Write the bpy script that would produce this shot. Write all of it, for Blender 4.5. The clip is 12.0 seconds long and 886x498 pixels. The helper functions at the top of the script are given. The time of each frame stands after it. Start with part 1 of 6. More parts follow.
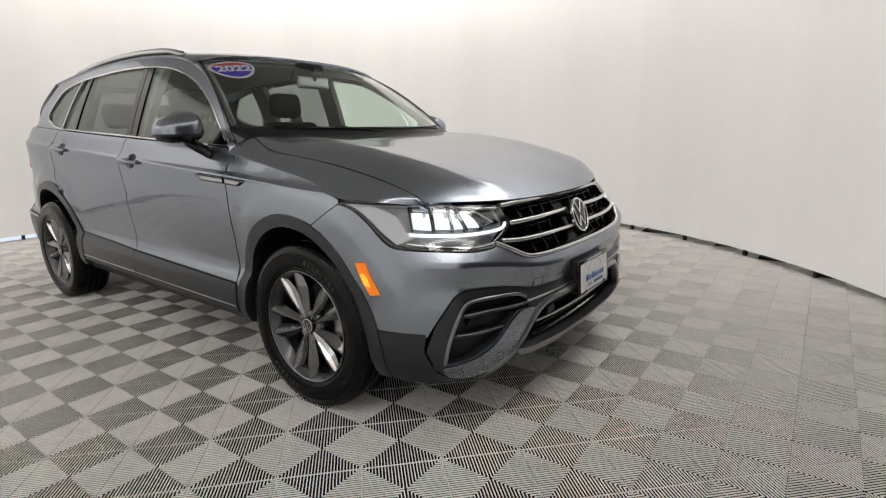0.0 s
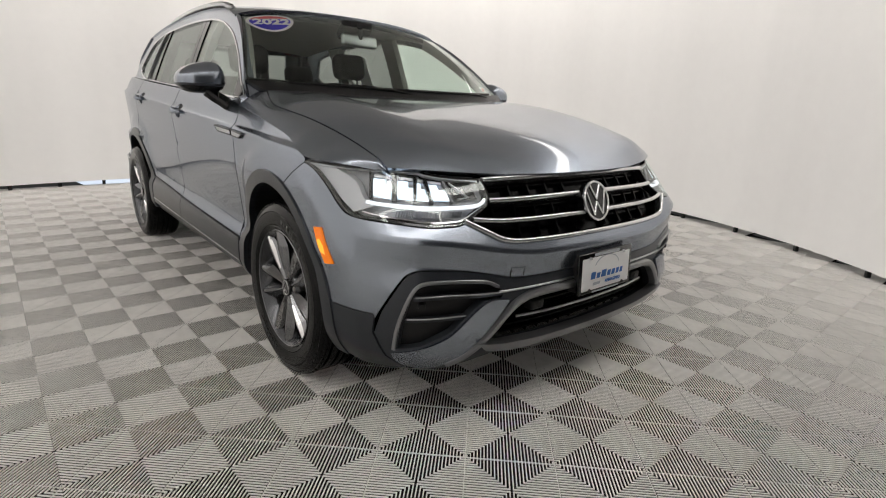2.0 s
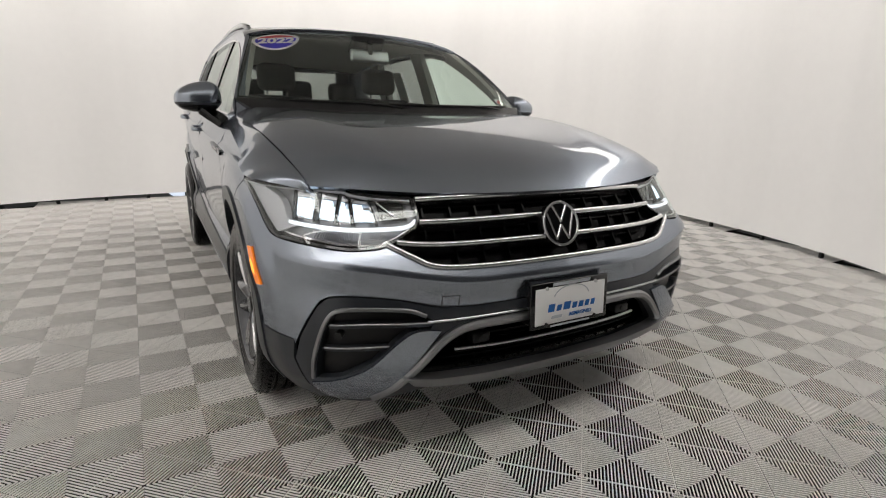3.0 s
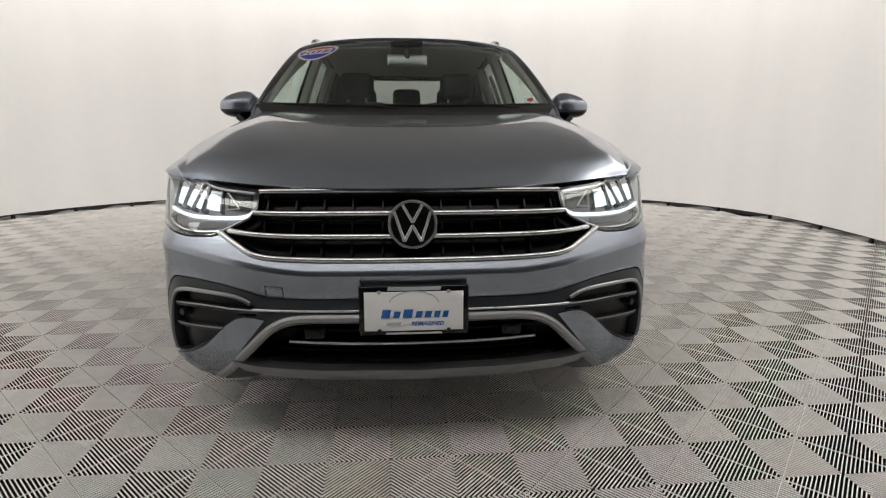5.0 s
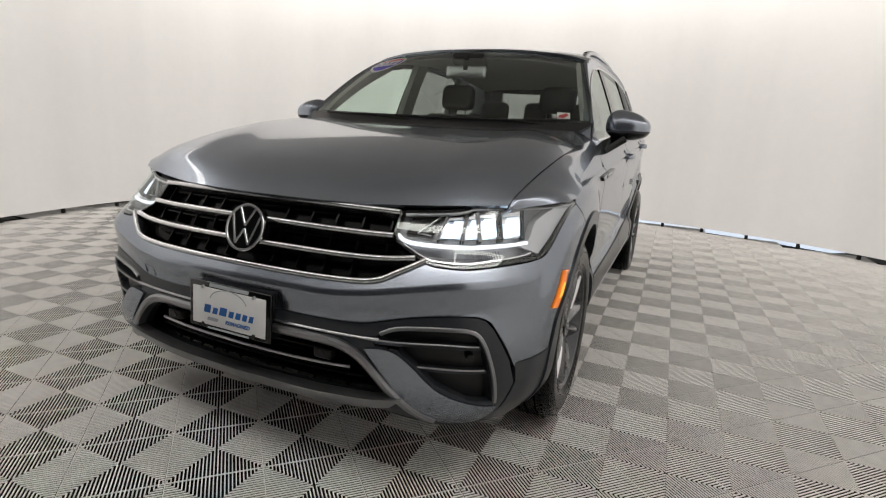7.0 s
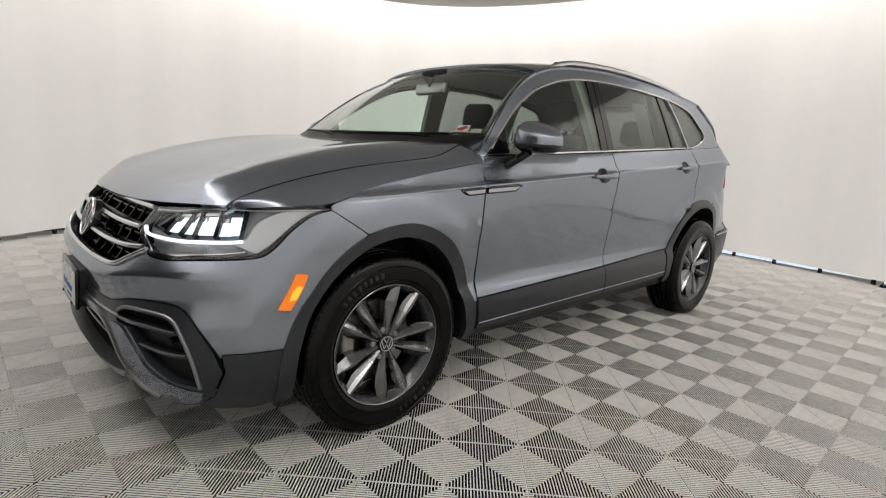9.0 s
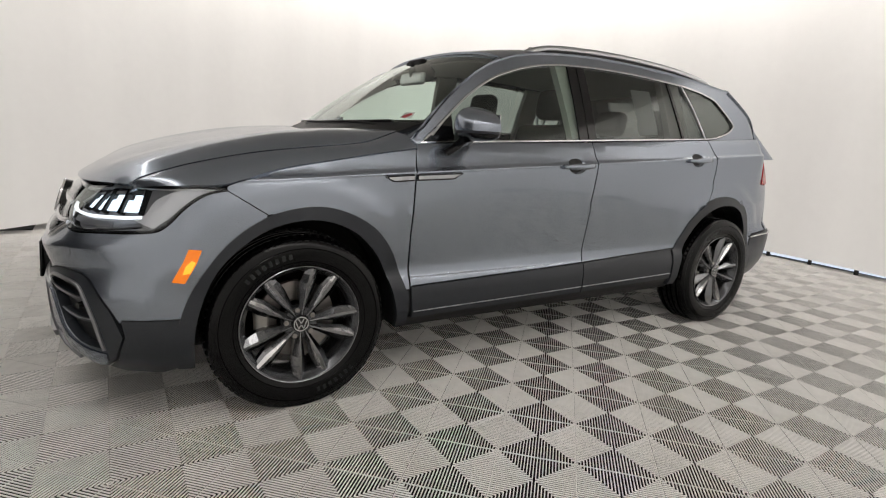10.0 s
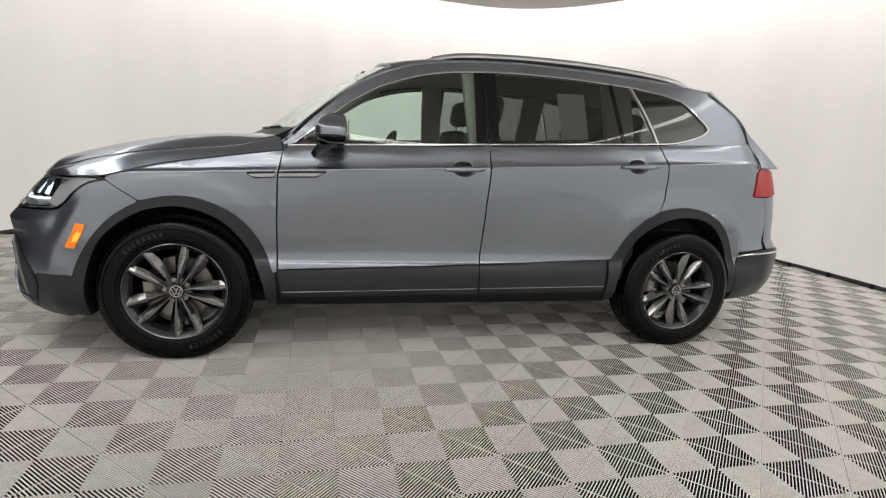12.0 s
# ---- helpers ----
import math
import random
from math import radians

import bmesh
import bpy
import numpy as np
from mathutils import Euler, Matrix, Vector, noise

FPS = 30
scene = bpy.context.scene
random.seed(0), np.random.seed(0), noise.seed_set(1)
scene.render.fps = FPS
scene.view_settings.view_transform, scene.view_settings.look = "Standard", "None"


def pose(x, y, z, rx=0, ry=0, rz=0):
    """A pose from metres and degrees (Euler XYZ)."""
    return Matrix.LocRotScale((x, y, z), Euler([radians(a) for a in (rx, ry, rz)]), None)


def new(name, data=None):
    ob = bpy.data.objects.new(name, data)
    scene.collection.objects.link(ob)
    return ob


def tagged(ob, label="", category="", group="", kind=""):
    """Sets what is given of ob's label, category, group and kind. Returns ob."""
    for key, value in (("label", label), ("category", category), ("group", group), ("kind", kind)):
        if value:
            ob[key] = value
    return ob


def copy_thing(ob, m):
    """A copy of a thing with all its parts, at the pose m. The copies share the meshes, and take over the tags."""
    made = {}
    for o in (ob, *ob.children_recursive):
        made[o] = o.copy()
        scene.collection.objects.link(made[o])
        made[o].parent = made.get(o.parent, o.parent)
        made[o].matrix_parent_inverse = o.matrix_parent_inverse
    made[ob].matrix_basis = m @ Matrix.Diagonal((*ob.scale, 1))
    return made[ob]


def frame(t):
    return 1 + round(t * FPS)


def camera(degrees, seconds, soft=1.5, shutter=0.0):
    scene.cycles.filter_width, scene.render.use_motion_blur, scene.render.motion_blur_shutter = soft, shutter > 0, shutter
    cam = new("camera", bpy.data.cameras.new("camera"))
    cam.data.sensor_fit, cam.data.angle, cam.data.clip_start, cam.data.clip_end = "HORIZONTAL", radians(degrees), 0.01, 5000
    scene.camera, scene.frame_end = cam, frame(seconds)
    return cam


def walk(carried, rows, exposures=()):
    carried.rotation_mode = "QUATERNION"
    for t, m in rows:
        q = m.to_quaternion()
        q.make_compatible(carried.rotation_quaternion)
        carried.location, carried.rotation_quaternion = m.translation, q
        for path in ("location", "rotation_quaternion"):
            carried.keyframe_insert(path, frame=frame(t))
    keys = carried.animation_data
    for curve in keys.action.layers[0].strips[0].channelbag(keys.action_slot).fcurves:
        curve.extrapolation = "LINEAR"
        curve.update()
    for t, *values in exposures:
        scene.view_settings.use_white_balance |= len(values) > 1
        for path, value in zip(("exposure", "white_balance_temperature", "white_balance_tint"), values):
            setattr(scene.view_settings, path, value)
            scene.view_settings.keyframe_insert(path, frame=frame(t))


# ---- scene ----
cam = camera(80.31, 12.0, soft=1.1)
walk(cam, [
    (0.0, pose(-2.196, -1.713, 1.127, 77.449, 1.253, -53.200)),
    (0.5, pose(-2.147, -1.763, 1.114, 77.938, 1.784, -52.496)),
    (1.0, pose(-2.068, -1.887, 1.086, 78.108, 2.530, -49.541)),
    (1.5, pose(-1.908, -1.932, 1.034, 77.390, -0.088, -44.585)),
    (2.0, pose(-1.692, -1.950, 1.070, 75.105, -2.074, -39.388)),
    (2.5, pose(-1.456, -2.073, 1.096, 75.428, -1.522, -33.874)),
    (3.0, pose(-1.184, -2.126, 1.087, 76.187, -1.149, -28.992)),
    (3.2, pose(-1.058, -2.149, 1.137, 75.486, -1.484, -26.204)),
    (4.8, pose(-0.156, -2.405, 1.079, 76.271, 0.125, -6.474)),
    (5.0, pose(-0.019, -2.400, 1.051, 76.897, -0.047, -4.032)),
    (5.5, pose(0.297, -2.388, 1.069, 77.984, 0.021, 3.500)),
    (6.0, pose(0.574, -2.249, 1.082, 78.991, -0.603, 11.322)),
    (6.5, pose(0.918, -2.187, 1.081, 78.276, -0.800, 18.254)),
    (7.0, pose(1.220, -2.036, 1.082, 77.579, -3.297, 24.564)),
    (7.2, pose(1.368, -1.955, 1.095, 77.547, -3.510, 27.750)),
    (8.8, pose(2.299, -1.248, 1.108, 77.638, -3.825, 45.993)),
    (9.0, pose(2.430, -1.158, 1.107, 79.020, -3.529, 48.057)),
    (9.5, pose(2.632, -0.919, 1.108, 76.695, -4.107, 53.241)),
    (10.0, pose(2.850, -0.580, 1.098, 78.275, -3.537, 58.929)),
    (10.5, pose(3.120, -0.295, 1.094, 79.469, -3.105, 63.724)),
    (11.0, pose(3.277, 0.009, 1.087, 79.260, -4.036, 68.380)),
    (11.5, pose(3.432, 0.356, 1.103, 78.216, -3.508, 72.953)),
    (12.0, pose(3.567, 0.695, 1.145, 78.408, -3.549, 77.563)),
], exposures=[(0.0, 0.09), (2.0, 0.12), (5.0, 0.13), (7.0, 0.07), (9.0, 0.10), (10.5, 0.12), (12.0, 0.14)])

# ---- light ----
world = bpy.data.worlds.new("world")
scene.world = world
world.use_nodes = True
world.node_tree.nodes["Background"].inputs[0].default_value = (0.9, 0.95, 1.0, 1)
world.node_tree.nodes["Background"].inputs[1].default_value = 0.05

ROOM_X, ROOM_Y, ROOM_A, ROOM_BACK, ROOM_FRONT, ROOM_N, ROOM_H = -0.317, 2.744, 4.604, 3.112, 5.43, 2.064, 3.26


def room_edge(angle, grow=0.0):
    """A point of the booth's rounded plan."""
    c, s = math.cos(angle), math.sin(angle)
    deep = ROOM_BACK if s > 0 else ROOM_FRONT
    r = (abs(c / (ROOM_A + grow)) ** ROOM_N + abs(s / (deep + grow)) ** ROOM_N) ** (-1 / ROOM_N)
    return ROOM_X + r * c, ROOM_Y + r * s


# the light: a cove ring above the hung ceiling disc, plus fill glow added to the wall
DISC_Z, DISC_IN, COVE_Z, COVE_OUT, COVE_IN = 3.01, -0.95, 3.42, -0.30, -0.74
COVE_POWER = 4.7
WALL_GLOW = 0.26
# the entrance, where the wall stops: angles of the plan, and its height
DOOR_A, DOOR_B, DOOR_H = math.radians(251), math.radians(293), 2.75

# ---- materials ----
def mat(name, color, rough=0.5, metal=0.0, coat=0.0, vary=0.0, scale=8.0, bump=0.0, bump_scale=200.0, spec=0.5, rough_vary=0.0):
    m = bpy.data.materials.new(name)
    m.use_nodes = True
    n, links = m.node_tree.nodes, m.node_tree.links
    b = n["Principled BSDF"]
    b.inputs["Base Color"].default_value = (*color, 1)
    b.inputs["Roughness"].default_value = rough
    b.inputs["Metallic"].default_value = metal
    b.inputs["Coat Weight"].default_value = coat
    b.inputs["Coat Roughness"].default_value = 0.03
    b.inputs["Specular IOR Level"].default_value = spec
    co = n.new("ShaderNodeTexCoord")
    if vary or rough_vary:
        big, fine = n.new("ShaderNodeTexNoise"), n.new("ShaderNodeTexNoise")
        big.inputs["Scale"].default_value, fine.inputs["Scale"].default_value = scale, scale * 9
        for t in (big, fine):
            t.inputs["Detail"].default_value = 5
            links.new(co.outputs["Object"], t.inputs["Vector"])
        both = n.new("ShaderNodeMath")
        both.operation = "ADD"
        links.new(big.outputs["Fac"], both.inputs[0])
        links.new(fine.outputs["Fac"], both.inputs[1])
        if vary:
            ramp = n.new("ShaderNodeMapRange")
            ramp.inputs["From Min"].default_value, ramp.inputs["From Max"].default_value = 0.6, 1.4
            ramp.inputs["To Min"].default_value, ramp.inputs["To Max"].default_value = 1 - vary, 1 + vary
            links.new(both.outputs[0], ramp.inputs["Value"])
            mul = n.new("ShaderNodeVectorMath")
            mul.operation = "SCALE"
            mul.inputs[0].default_value = color
            links.new(ramp.outputs[0], mul.inputs["Scale"])
            links.new(mul.outputs[0], b.inputs["Base Color"])
        if rough_vary:
            ramp = n.new("ShaderNodeMapRange")
            ramp.inputs["From Min"].default_value, ramp.inputs["From Max"].default_value = 0.6, 1.4
            ramp.inputs["To Min"].default_value, ramp.inputs["To Max"].default_value = rough - rough_vary, rough + rough_vary
            links.new(both.outputs[0], ramp.inputs["Value"])
            links.new(ramp.outputs[0], b.inputs["Roughness"])
    if bump:
        t, bm = n.new("ShaderNodeTexNoise"), n.new("ShaderNodeBump")
        t.inputs["Scale"].default_value, t.inputs["Detail"].default_value = bump_scale, 4
        bm.inputs["Strength"].default_value, bm.inputs["Distance"].default_value = bump, 0.002
        links.new(co.outputs["Object"], t.inputs["Vector"])
        links.new(t.outputs["Fac"], bm.inputs["Height"])
        links.new(bm.outputs["Normal"], b.inputs["Normal"])
    return m


M_PAINT = mat("grey_metallic_paint", (0.315, 0.350, 0.408), 0.27, 0.95, 0.8, vary=0.05, scale=90, bump=0.02, bump_scale=900)
M_PAINT.node_tree.nodes["Principled BSDF"].inputs["Specular Tint"].default_value = (0.55, 0.57, 0.60, 1)
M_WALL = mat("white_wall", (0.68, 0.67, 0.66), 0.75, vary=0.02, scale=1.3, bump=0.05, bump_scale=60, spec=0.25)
M_CEIL = mat("ceiling_paint", (0.60, 0.58, 0.56), 0.8, vary=0.03, scale=2)
M_DUST = mat("scuffed_rib_top", (0.92, 0.905, 0.87), 0.42, vary=0.10, scale=2.2, rough_vary=0.08, spec=0.1)
# near-black lower rib sides: the shade in the gaps, put into the colour
M_GAP_SHADE = mat("rib_gap_shade", (0.030, 0.028, 0.025), 0.9, vary=0.2, scale=5, spec=0.05)
M_TILE = mat("grey_plastic_tile", (0.93, 0.915, 0.885), 0.30, vary=0.10, scale=2.2, rough_vary=0.08, spec=0.18)
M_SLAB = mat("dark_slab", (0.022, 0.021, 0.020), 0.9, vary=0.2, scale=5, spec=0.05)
M_HALL = mat("dark_hall_paint", (0.20, 0.20, 0.205), 0.8, vary=0.15, scale=1.2, bump=0.1, bump_scale=40)
M_BLACK = mat("black_plastic", (0.005, 0.005, 0.0055), 0.45, vary=0.15, scale=20, bump=0.15, bump_scale=700)


def glass(name, tint, extra=0.0):
    """Thin tinted glass: clear through, with a real surface gloss."""
    m = bpy.data.materials.new(name)
    m.use_nodes = True
    n, links = m.node_tree.nodes, m.node_tree.links
    n.remove(n["Principled BSDF"])
    clear, gloss, mix = n.new("ShaderNodeBsdfTransparent"), n.new("ShaderNodeBsdfGlossy"), n.new("ShaderNodeMixShader")
    face, steep, fres = n.new("ShaderNodeLayerWeight"), n.new("ShaderNodeMath"), n.new("ShaderNodeMath")
    clear.inputs[0].default_value = (*tint, 1)
    gloss.inputs[0].default_value = (0.95, 1.0, 0.97, 1)
    gloss.inputs["Roughness"].default_value = 0.01
    face.inputs["Blend"].default_value = 0.5
    steep.operation, steep.inputs[1].default_value = "POWER", 5.0
    fres.operation, fres.inputs[1].default_value, fres.inputs[2].default_value = "MULTIPLY_ADD", 0.92 - extra, 0.07 + extra
    links.new(face.outputs["Facing"], steep.inputs[0])
    links.new(steep.outputs[0], fres.inputs[0])
    links.new(fres.outputs[0], mix.inputs[0])
    links.new(clear.outputs[0], mix.inputs[1])
    links.new(gloss.outputs[0], mix.inputs[2])
    links.new(mix.outputs[0], n["Material Output"].inputs["Surface"])
    return m


def glow(name, color, strength):
    m = bpy.data.materials.new(name)
    m.use_nodes = True
    b = m.node_tree.nodes["Principled BSDF"]
    b.inputs["Base Color"].default_value = (*color, 1)
    b.inputs["Emission Color"].default_value = (*color, 1)
    b.inputs["Emission Strength"].default_value = strength
    return m


M_MESH = mat("deep_black_mesh", (0.0022, 0.0023, 0.0027), 0.22, vary=0.2, scale=30, spec=0.10)
M_CLAD = mat("charcoal_satin_trim", (0.033, 0.037, 0.044), 0.34, 0.3, 0.2, vary=0.08, scale=40, bump=0.05, bump_scale=500)
M_GLOSS = mat("gloss_black", (0.004, 0.004, 0.0045), 0.08, vary=0.1, scale=20)
M_CHROME = mat("bright_chrome", (0.70, 0.70, 0.71), 0.08, 1.0, rough_vary=0.03, scale=30)
M_BRIGHT = mat("soft_chrome", (0.74, 0.74, 0.75), 0.24, 1.0, rough_vary=0.03, scale=30)
M_SATIN = mat("satin_silver", (0.55, 0.56, 0.58), 0.30, 1.0, rough_vary=0.05, scale=30)
M_RIM = mat("dark_alloy", (0.085, 0.088, 0.095), 0.26, 0.8, 0.4, vary=0.08, scale=30)
M_SPOKE = mat("machined_dark_alloy", (0.24, 0.243, 0.252), 0.20, 1.0, rough_vary=0.05, scale=50)
M_CUT = mat("diamond_cut_alloy", (0.72, 0.72, 0.73), 0.20, 1.0, rough_vary=0.05, scale=60)
M_STEEL = mat("brake_steel", (0.35, 0.33, 0.31), 0.38, 0.9, vary=0.2, scale=40)
M_CAST = mat("cast_caliper", (0.42, 0.41, 0.38), 0.55, 0.3, vary=0.2, scale=50)
M_TYRE = mat("tyre_rubber", (0.0022, 0.0022, 0.0025), 0.19, 0.0, 0.0, vary=0.25, scale=25, bump=0.06, bump_scale=250, spec=0.26)
M_CLOTH = mat("black_upholstery", (0.022, 0.022, 0.023), 0.85, vary=0.2, scale=60, bump=0.3, bump_scale=400)
M_DASH = mat("soft_dash", (0.016, 0.016, 0.017), 0.7, vary=0.15, scale=30, bump=0.2, bump_scale=500)
M_LINER = mat("pale_headliner", (0.42, 0.41, 0.39), 0.9, vary=0.05, scale=60, bump=0.2, bump_scale=400)
M_AMBER = mat("amber_reflector", (1.0, 0.25, 0.01), 0.25, 0.0, 0.8, vary=0.12, scale=60, bump=0.4, bump_scale=260)
M_AMBER.node_tree.nodes["Principled BSDF"].inputs["Emission Color"].default_value = (1.0, 0.22, 0.01, 1)
M_AMBER.node_tree.nodes["Principled BSDF"].inputs["Emission Strength"].default_value = 0.28
M_RED = mat("red_lamp", (0.55, 0.008, 0.015), 0.25, 0.0, 0.1, vary=0.1, scale=40, spec=0.3)
M_WHITE = mat("white_print", (0.86, 0.86, 0.86), 0.35, vary=0.02, scale=30)
M_BLUE = mat("blue_print", (0.02, 0.13, 0.42), 0.35, vary=0.03, scale=30)
M_NAVY = mat("royal_blue_print", (0.03, 0.02, 0.62), 0.3, vary=0.03, scale=30)
M_REDP = mat("red_print", (0.65, 0.05, 0.07), 0.3, vary=0.03, scale=30)
M_GREYP = mat("grey_print", (0.45, 0.48, 0.52), 0.4, vary=0.03, scale=30)
M_SCREEN = glass("windscreen_glass", (0.90, 0.97, 0.93))
M_SIDE = glass("side_glass", (0.78, 0.89, 0.83))
M_TINT = glass("privacy_glass", (0.33, 0.35, 0.34))
M_LENS = glass("clear_lens", (0.97, 0.98, 1.0))
M_TYREMARK = mat("tyre_lettering", (0.006, 0.008, 0.008), 0.4, vary=0.1, scale=40)
M_WELL = mat("wheel_well_felt", (0.012, 0.012, 0.012), 0.9, vary=0.2, scale=20)
M_LIP = mat("satin_graphite", (0.30, 0.305, 0.315), 0.28, 0.85, 0.2, vary=0.05, scale=40)
M_HOUSING = mat("smoked_lamp_housing", (0.26, 0.265, 0.28), 0.32, 0.35, vary=0.1, scale=30)
M_WING = mat("pale_lamp_trim", (0.62, 0.63, 0.65), 0.35, 0.3, vary=0.05, scale=30)
M_FIN = mat("lamp_fin", (0.30, 0.305, 0.32), 0.30, 0.8, vary=0.1, scale=30)
M_BULB = glow("amber_bulb", (1.0, 0.42, 0.03), 0.8)
M_LED = glow("headlight_led", (0.78, 0.90, 1.0), 1.0)
M_DRL = glow("running_light", (0.92, 0.96, 1.0), 0.9)
# the white booth wall carries an added fill glow, with faint upright streaks in it
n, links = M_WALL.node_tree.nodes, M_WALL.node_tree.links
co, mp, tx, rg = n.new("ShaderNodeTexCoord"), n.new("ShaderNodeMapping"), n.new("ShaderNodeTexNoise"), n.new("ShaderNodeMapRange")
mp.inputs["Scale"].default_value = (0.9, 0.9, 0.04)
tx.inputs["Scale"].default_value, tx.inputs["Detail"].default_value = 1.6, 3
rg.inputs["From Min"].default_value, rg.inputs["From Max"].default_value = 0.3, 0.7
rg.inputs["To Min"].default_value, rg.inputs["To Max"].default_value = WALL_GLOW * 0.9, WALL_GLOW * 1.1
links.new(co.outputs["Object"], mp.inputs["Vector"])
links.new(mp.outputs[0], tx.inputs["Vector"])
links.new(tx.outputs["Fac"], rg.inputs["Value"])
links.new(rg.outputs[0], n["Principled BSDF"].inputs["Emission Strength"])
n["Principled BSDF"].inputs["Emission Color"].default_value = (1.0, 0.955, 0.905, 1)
M_COVE = glow("cove_light_diffuser", (1.0, 0.965, 0.925), COVE_POWER)
M_DAY = glow("daylight", (0.74, 0.84, 1.0), 0.9)

# ---- mesh helpers ----
def link_bm(name, bm, material, parent=None, label="", smooth=None):
    """Links a bmesh as one mesh object, under a parent if there is one."""
    me = bpy.data.meshes.new(name)
    bm.to_mesh(me)
    bm.free()
    me.materials.append(material)
    if smooth:
        for p in me.polygons:
            p.use_smooth = True
        me.set_sharp_from_angle(angle=radians(smooth))
    ob = new(name, me)
    if parent:
        ob.parent = parent
    if label:
        tagged(ob, label)
    return ob


def part(name, bm, material, parent, label="", smooth=35):
    return link_bm(name, bm, material, parent, label, smooth)


def add_box(bm, x0, y0, z0, x1, y1, z1):
    v = [bm.verts.new(p) for p in ((x0, y0, z0), (x1, y0, z0), (x1, y1, z0), (x0, y1, z0), (x0, y0, z1), (x1, y0, z1), (x1, y1, z1), (x0, y1, z1))]
    for f in ((0, 3, 2, 1), (4, 5, 6, 7), (0, 1, 5, 4), (1, 2, 6, 5), (2, 3, 7, 6), (3, 0, 4, 7)):
        bm.faces.new([v[i] for i in f])


# ---- booth: slab, wall, ceiling ----
STEPS = 128
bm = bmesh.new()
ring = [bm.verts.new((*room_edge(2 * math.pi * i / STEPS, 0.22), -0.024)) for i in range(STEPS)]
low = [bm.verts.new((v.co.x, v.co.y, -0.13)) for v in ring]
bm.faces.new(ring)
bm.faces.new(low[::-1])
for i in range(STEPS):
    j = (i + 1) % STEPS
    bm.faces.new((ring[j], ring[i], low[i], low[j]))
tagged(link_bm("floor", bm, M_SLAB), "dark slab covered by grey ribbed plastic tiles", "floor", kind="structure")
floor = bpy.data.objects["floor"]


def shell(z0, z1, g0, g1):
    """A band of wall along the booth's plan, from the inner growth g0 to the outer g1."""
    bm = bmesh.new()
    loops = []
    for g, z in ((g0, z0), (g0, z1), (g1, z1), (g1, z0)):
        loops.append([bm.verts.new((*room_edge(2 * math.pi * i / STEPS, g), z)) for i in range(STEPS)])
    for a in range(4):
        p, q = loops[a], loops[(a + 1) % 4]
        for i in range(STEPS):
            j = (i + 1) % STEPS
            bm.faces.new((p[j], p[i], q[i], q[j]))
    bmesh.ops.recalc_face_normals(bm, faces=bm.faces)
    return bm


def wall_bm(z0, z1, g0, g1):
    """The booth wall with its entrance: a closed arc below the lintel, a full ring above."""
    bm = shell(DOOR_H, z1, g0, g1)
    n = 110
    loops = []
    for g, z in ((g0, z0), (g0, DOOR_H), (g1, DOOR_H), (g1, z0)):
        loops.append([bm.verts.new((*room_edge(DOOR_B + (DOOR_A + 2 * math.pi - DOOR_B) * i / n, g), z)) for i in range(n + 1)])
    for a in (0, 2, 3):
        p, q = loops[a], loops[(a + 1) % 4]
        for i in range(n):
            bm.faces.new((p[i + 1], p[i], q[i], q[i + 1]))
    for i in (0, n):
        bm.faces.new([loop[i] for loop in loops])
    bmesh.ops.recalc_face_normals(bm, faces=bm.faces)
    return bm


tagged(link_bm("wall_round", wall_bm(0.056, COVE_Z + 0.05, 0, 0.06), M_WALL, smooth=40), "seamless rounded white wall with an added glow, raised off the floor", "wall", kind="structure")


def disc(grow, z0, z1):
    """A flat slab in the shape of the booth's plan."""
    bm = bmesh.new()
    low = [bm.verts.new((*room_edge(2 * math.pi * i / STEPS, grow), z0)) for i in range(STEPS)]
    top = [bm.verts.new((v.co.x, v.co.y, z1)) for v in low]
    bm.faces.new(low[::-1])
    bm.faces.new(top)
    for i in range(STEPS):
        j = (i + 1) % STEPS
        bm.faces.new((low[i], low[j], top[j], top[i]))
    return bm


tagged(link_bm("ceiling", disc(DISC_IN, DISC_Z, DISC_Z + 0.06), M_CEIL), "hung grey ceiling disc with light along its edge", "ceiling", kind="structure")
tagged(link_bm("ceiling_upper", disc(0.09, COVE_Z + 0.054, COVE_Z + 0.12), M_CEIL), "upper ceiling over the hung disc", "ceiling", kind="structure")
bm = bmesh.new()
rim = [[bm.verts.new((*room_edge(2 * math.pi * i / STEPS, g), COVE_Z + z)) for i in range(STEPS)] for g, z in ((COVE_OUT, 0.0), (COVE_IN, 0.0), (COVE_IN, 0.03), (COVE_OUT, 0.03))]
for p, q in zip(rim, rim[1:] + rim[:1]):
    for i in range(STEPS):
        j = (i + 1) % STEPS
        bm.faces.new((p[i], p[j], q[j], q[i]))
bmesh.ops.recalc_face_normals(bm, faces=bm.faces)
tagged(link_bm("cove_light", bm, M_COVE), "warm white ring light hidden above the ceiling edge", "lamp")

# daylit ground behind the far wall, glimpsed through the gap under it
bm = bmesh.new()
near = [bm.verts.new((*room_edge(radians(a), 0.97), -0.128)) for a in range(44, 99, 3)]
far = [bm.verts.new((*room_edge(radians(a), 1.9), -0.128)) for a in range(44, 99, 3)]
for i in range(len(near) - 1):
    bm.faces.new((near[i], far[i], far[i + 1], near[i + 1]))
tagged(link_bm("backdrop", bm, M_DAY), "bright daylit ground seen through the gap under the wall", "backdrop", kind="structure")
tagged(link_bm("wall_outer", shell(-0.13, COVE_Z + 0.054, 3.4, 3.5), M_HALL), "dark hall wall beyond the booth and its entrance", "wall", kind="structure")
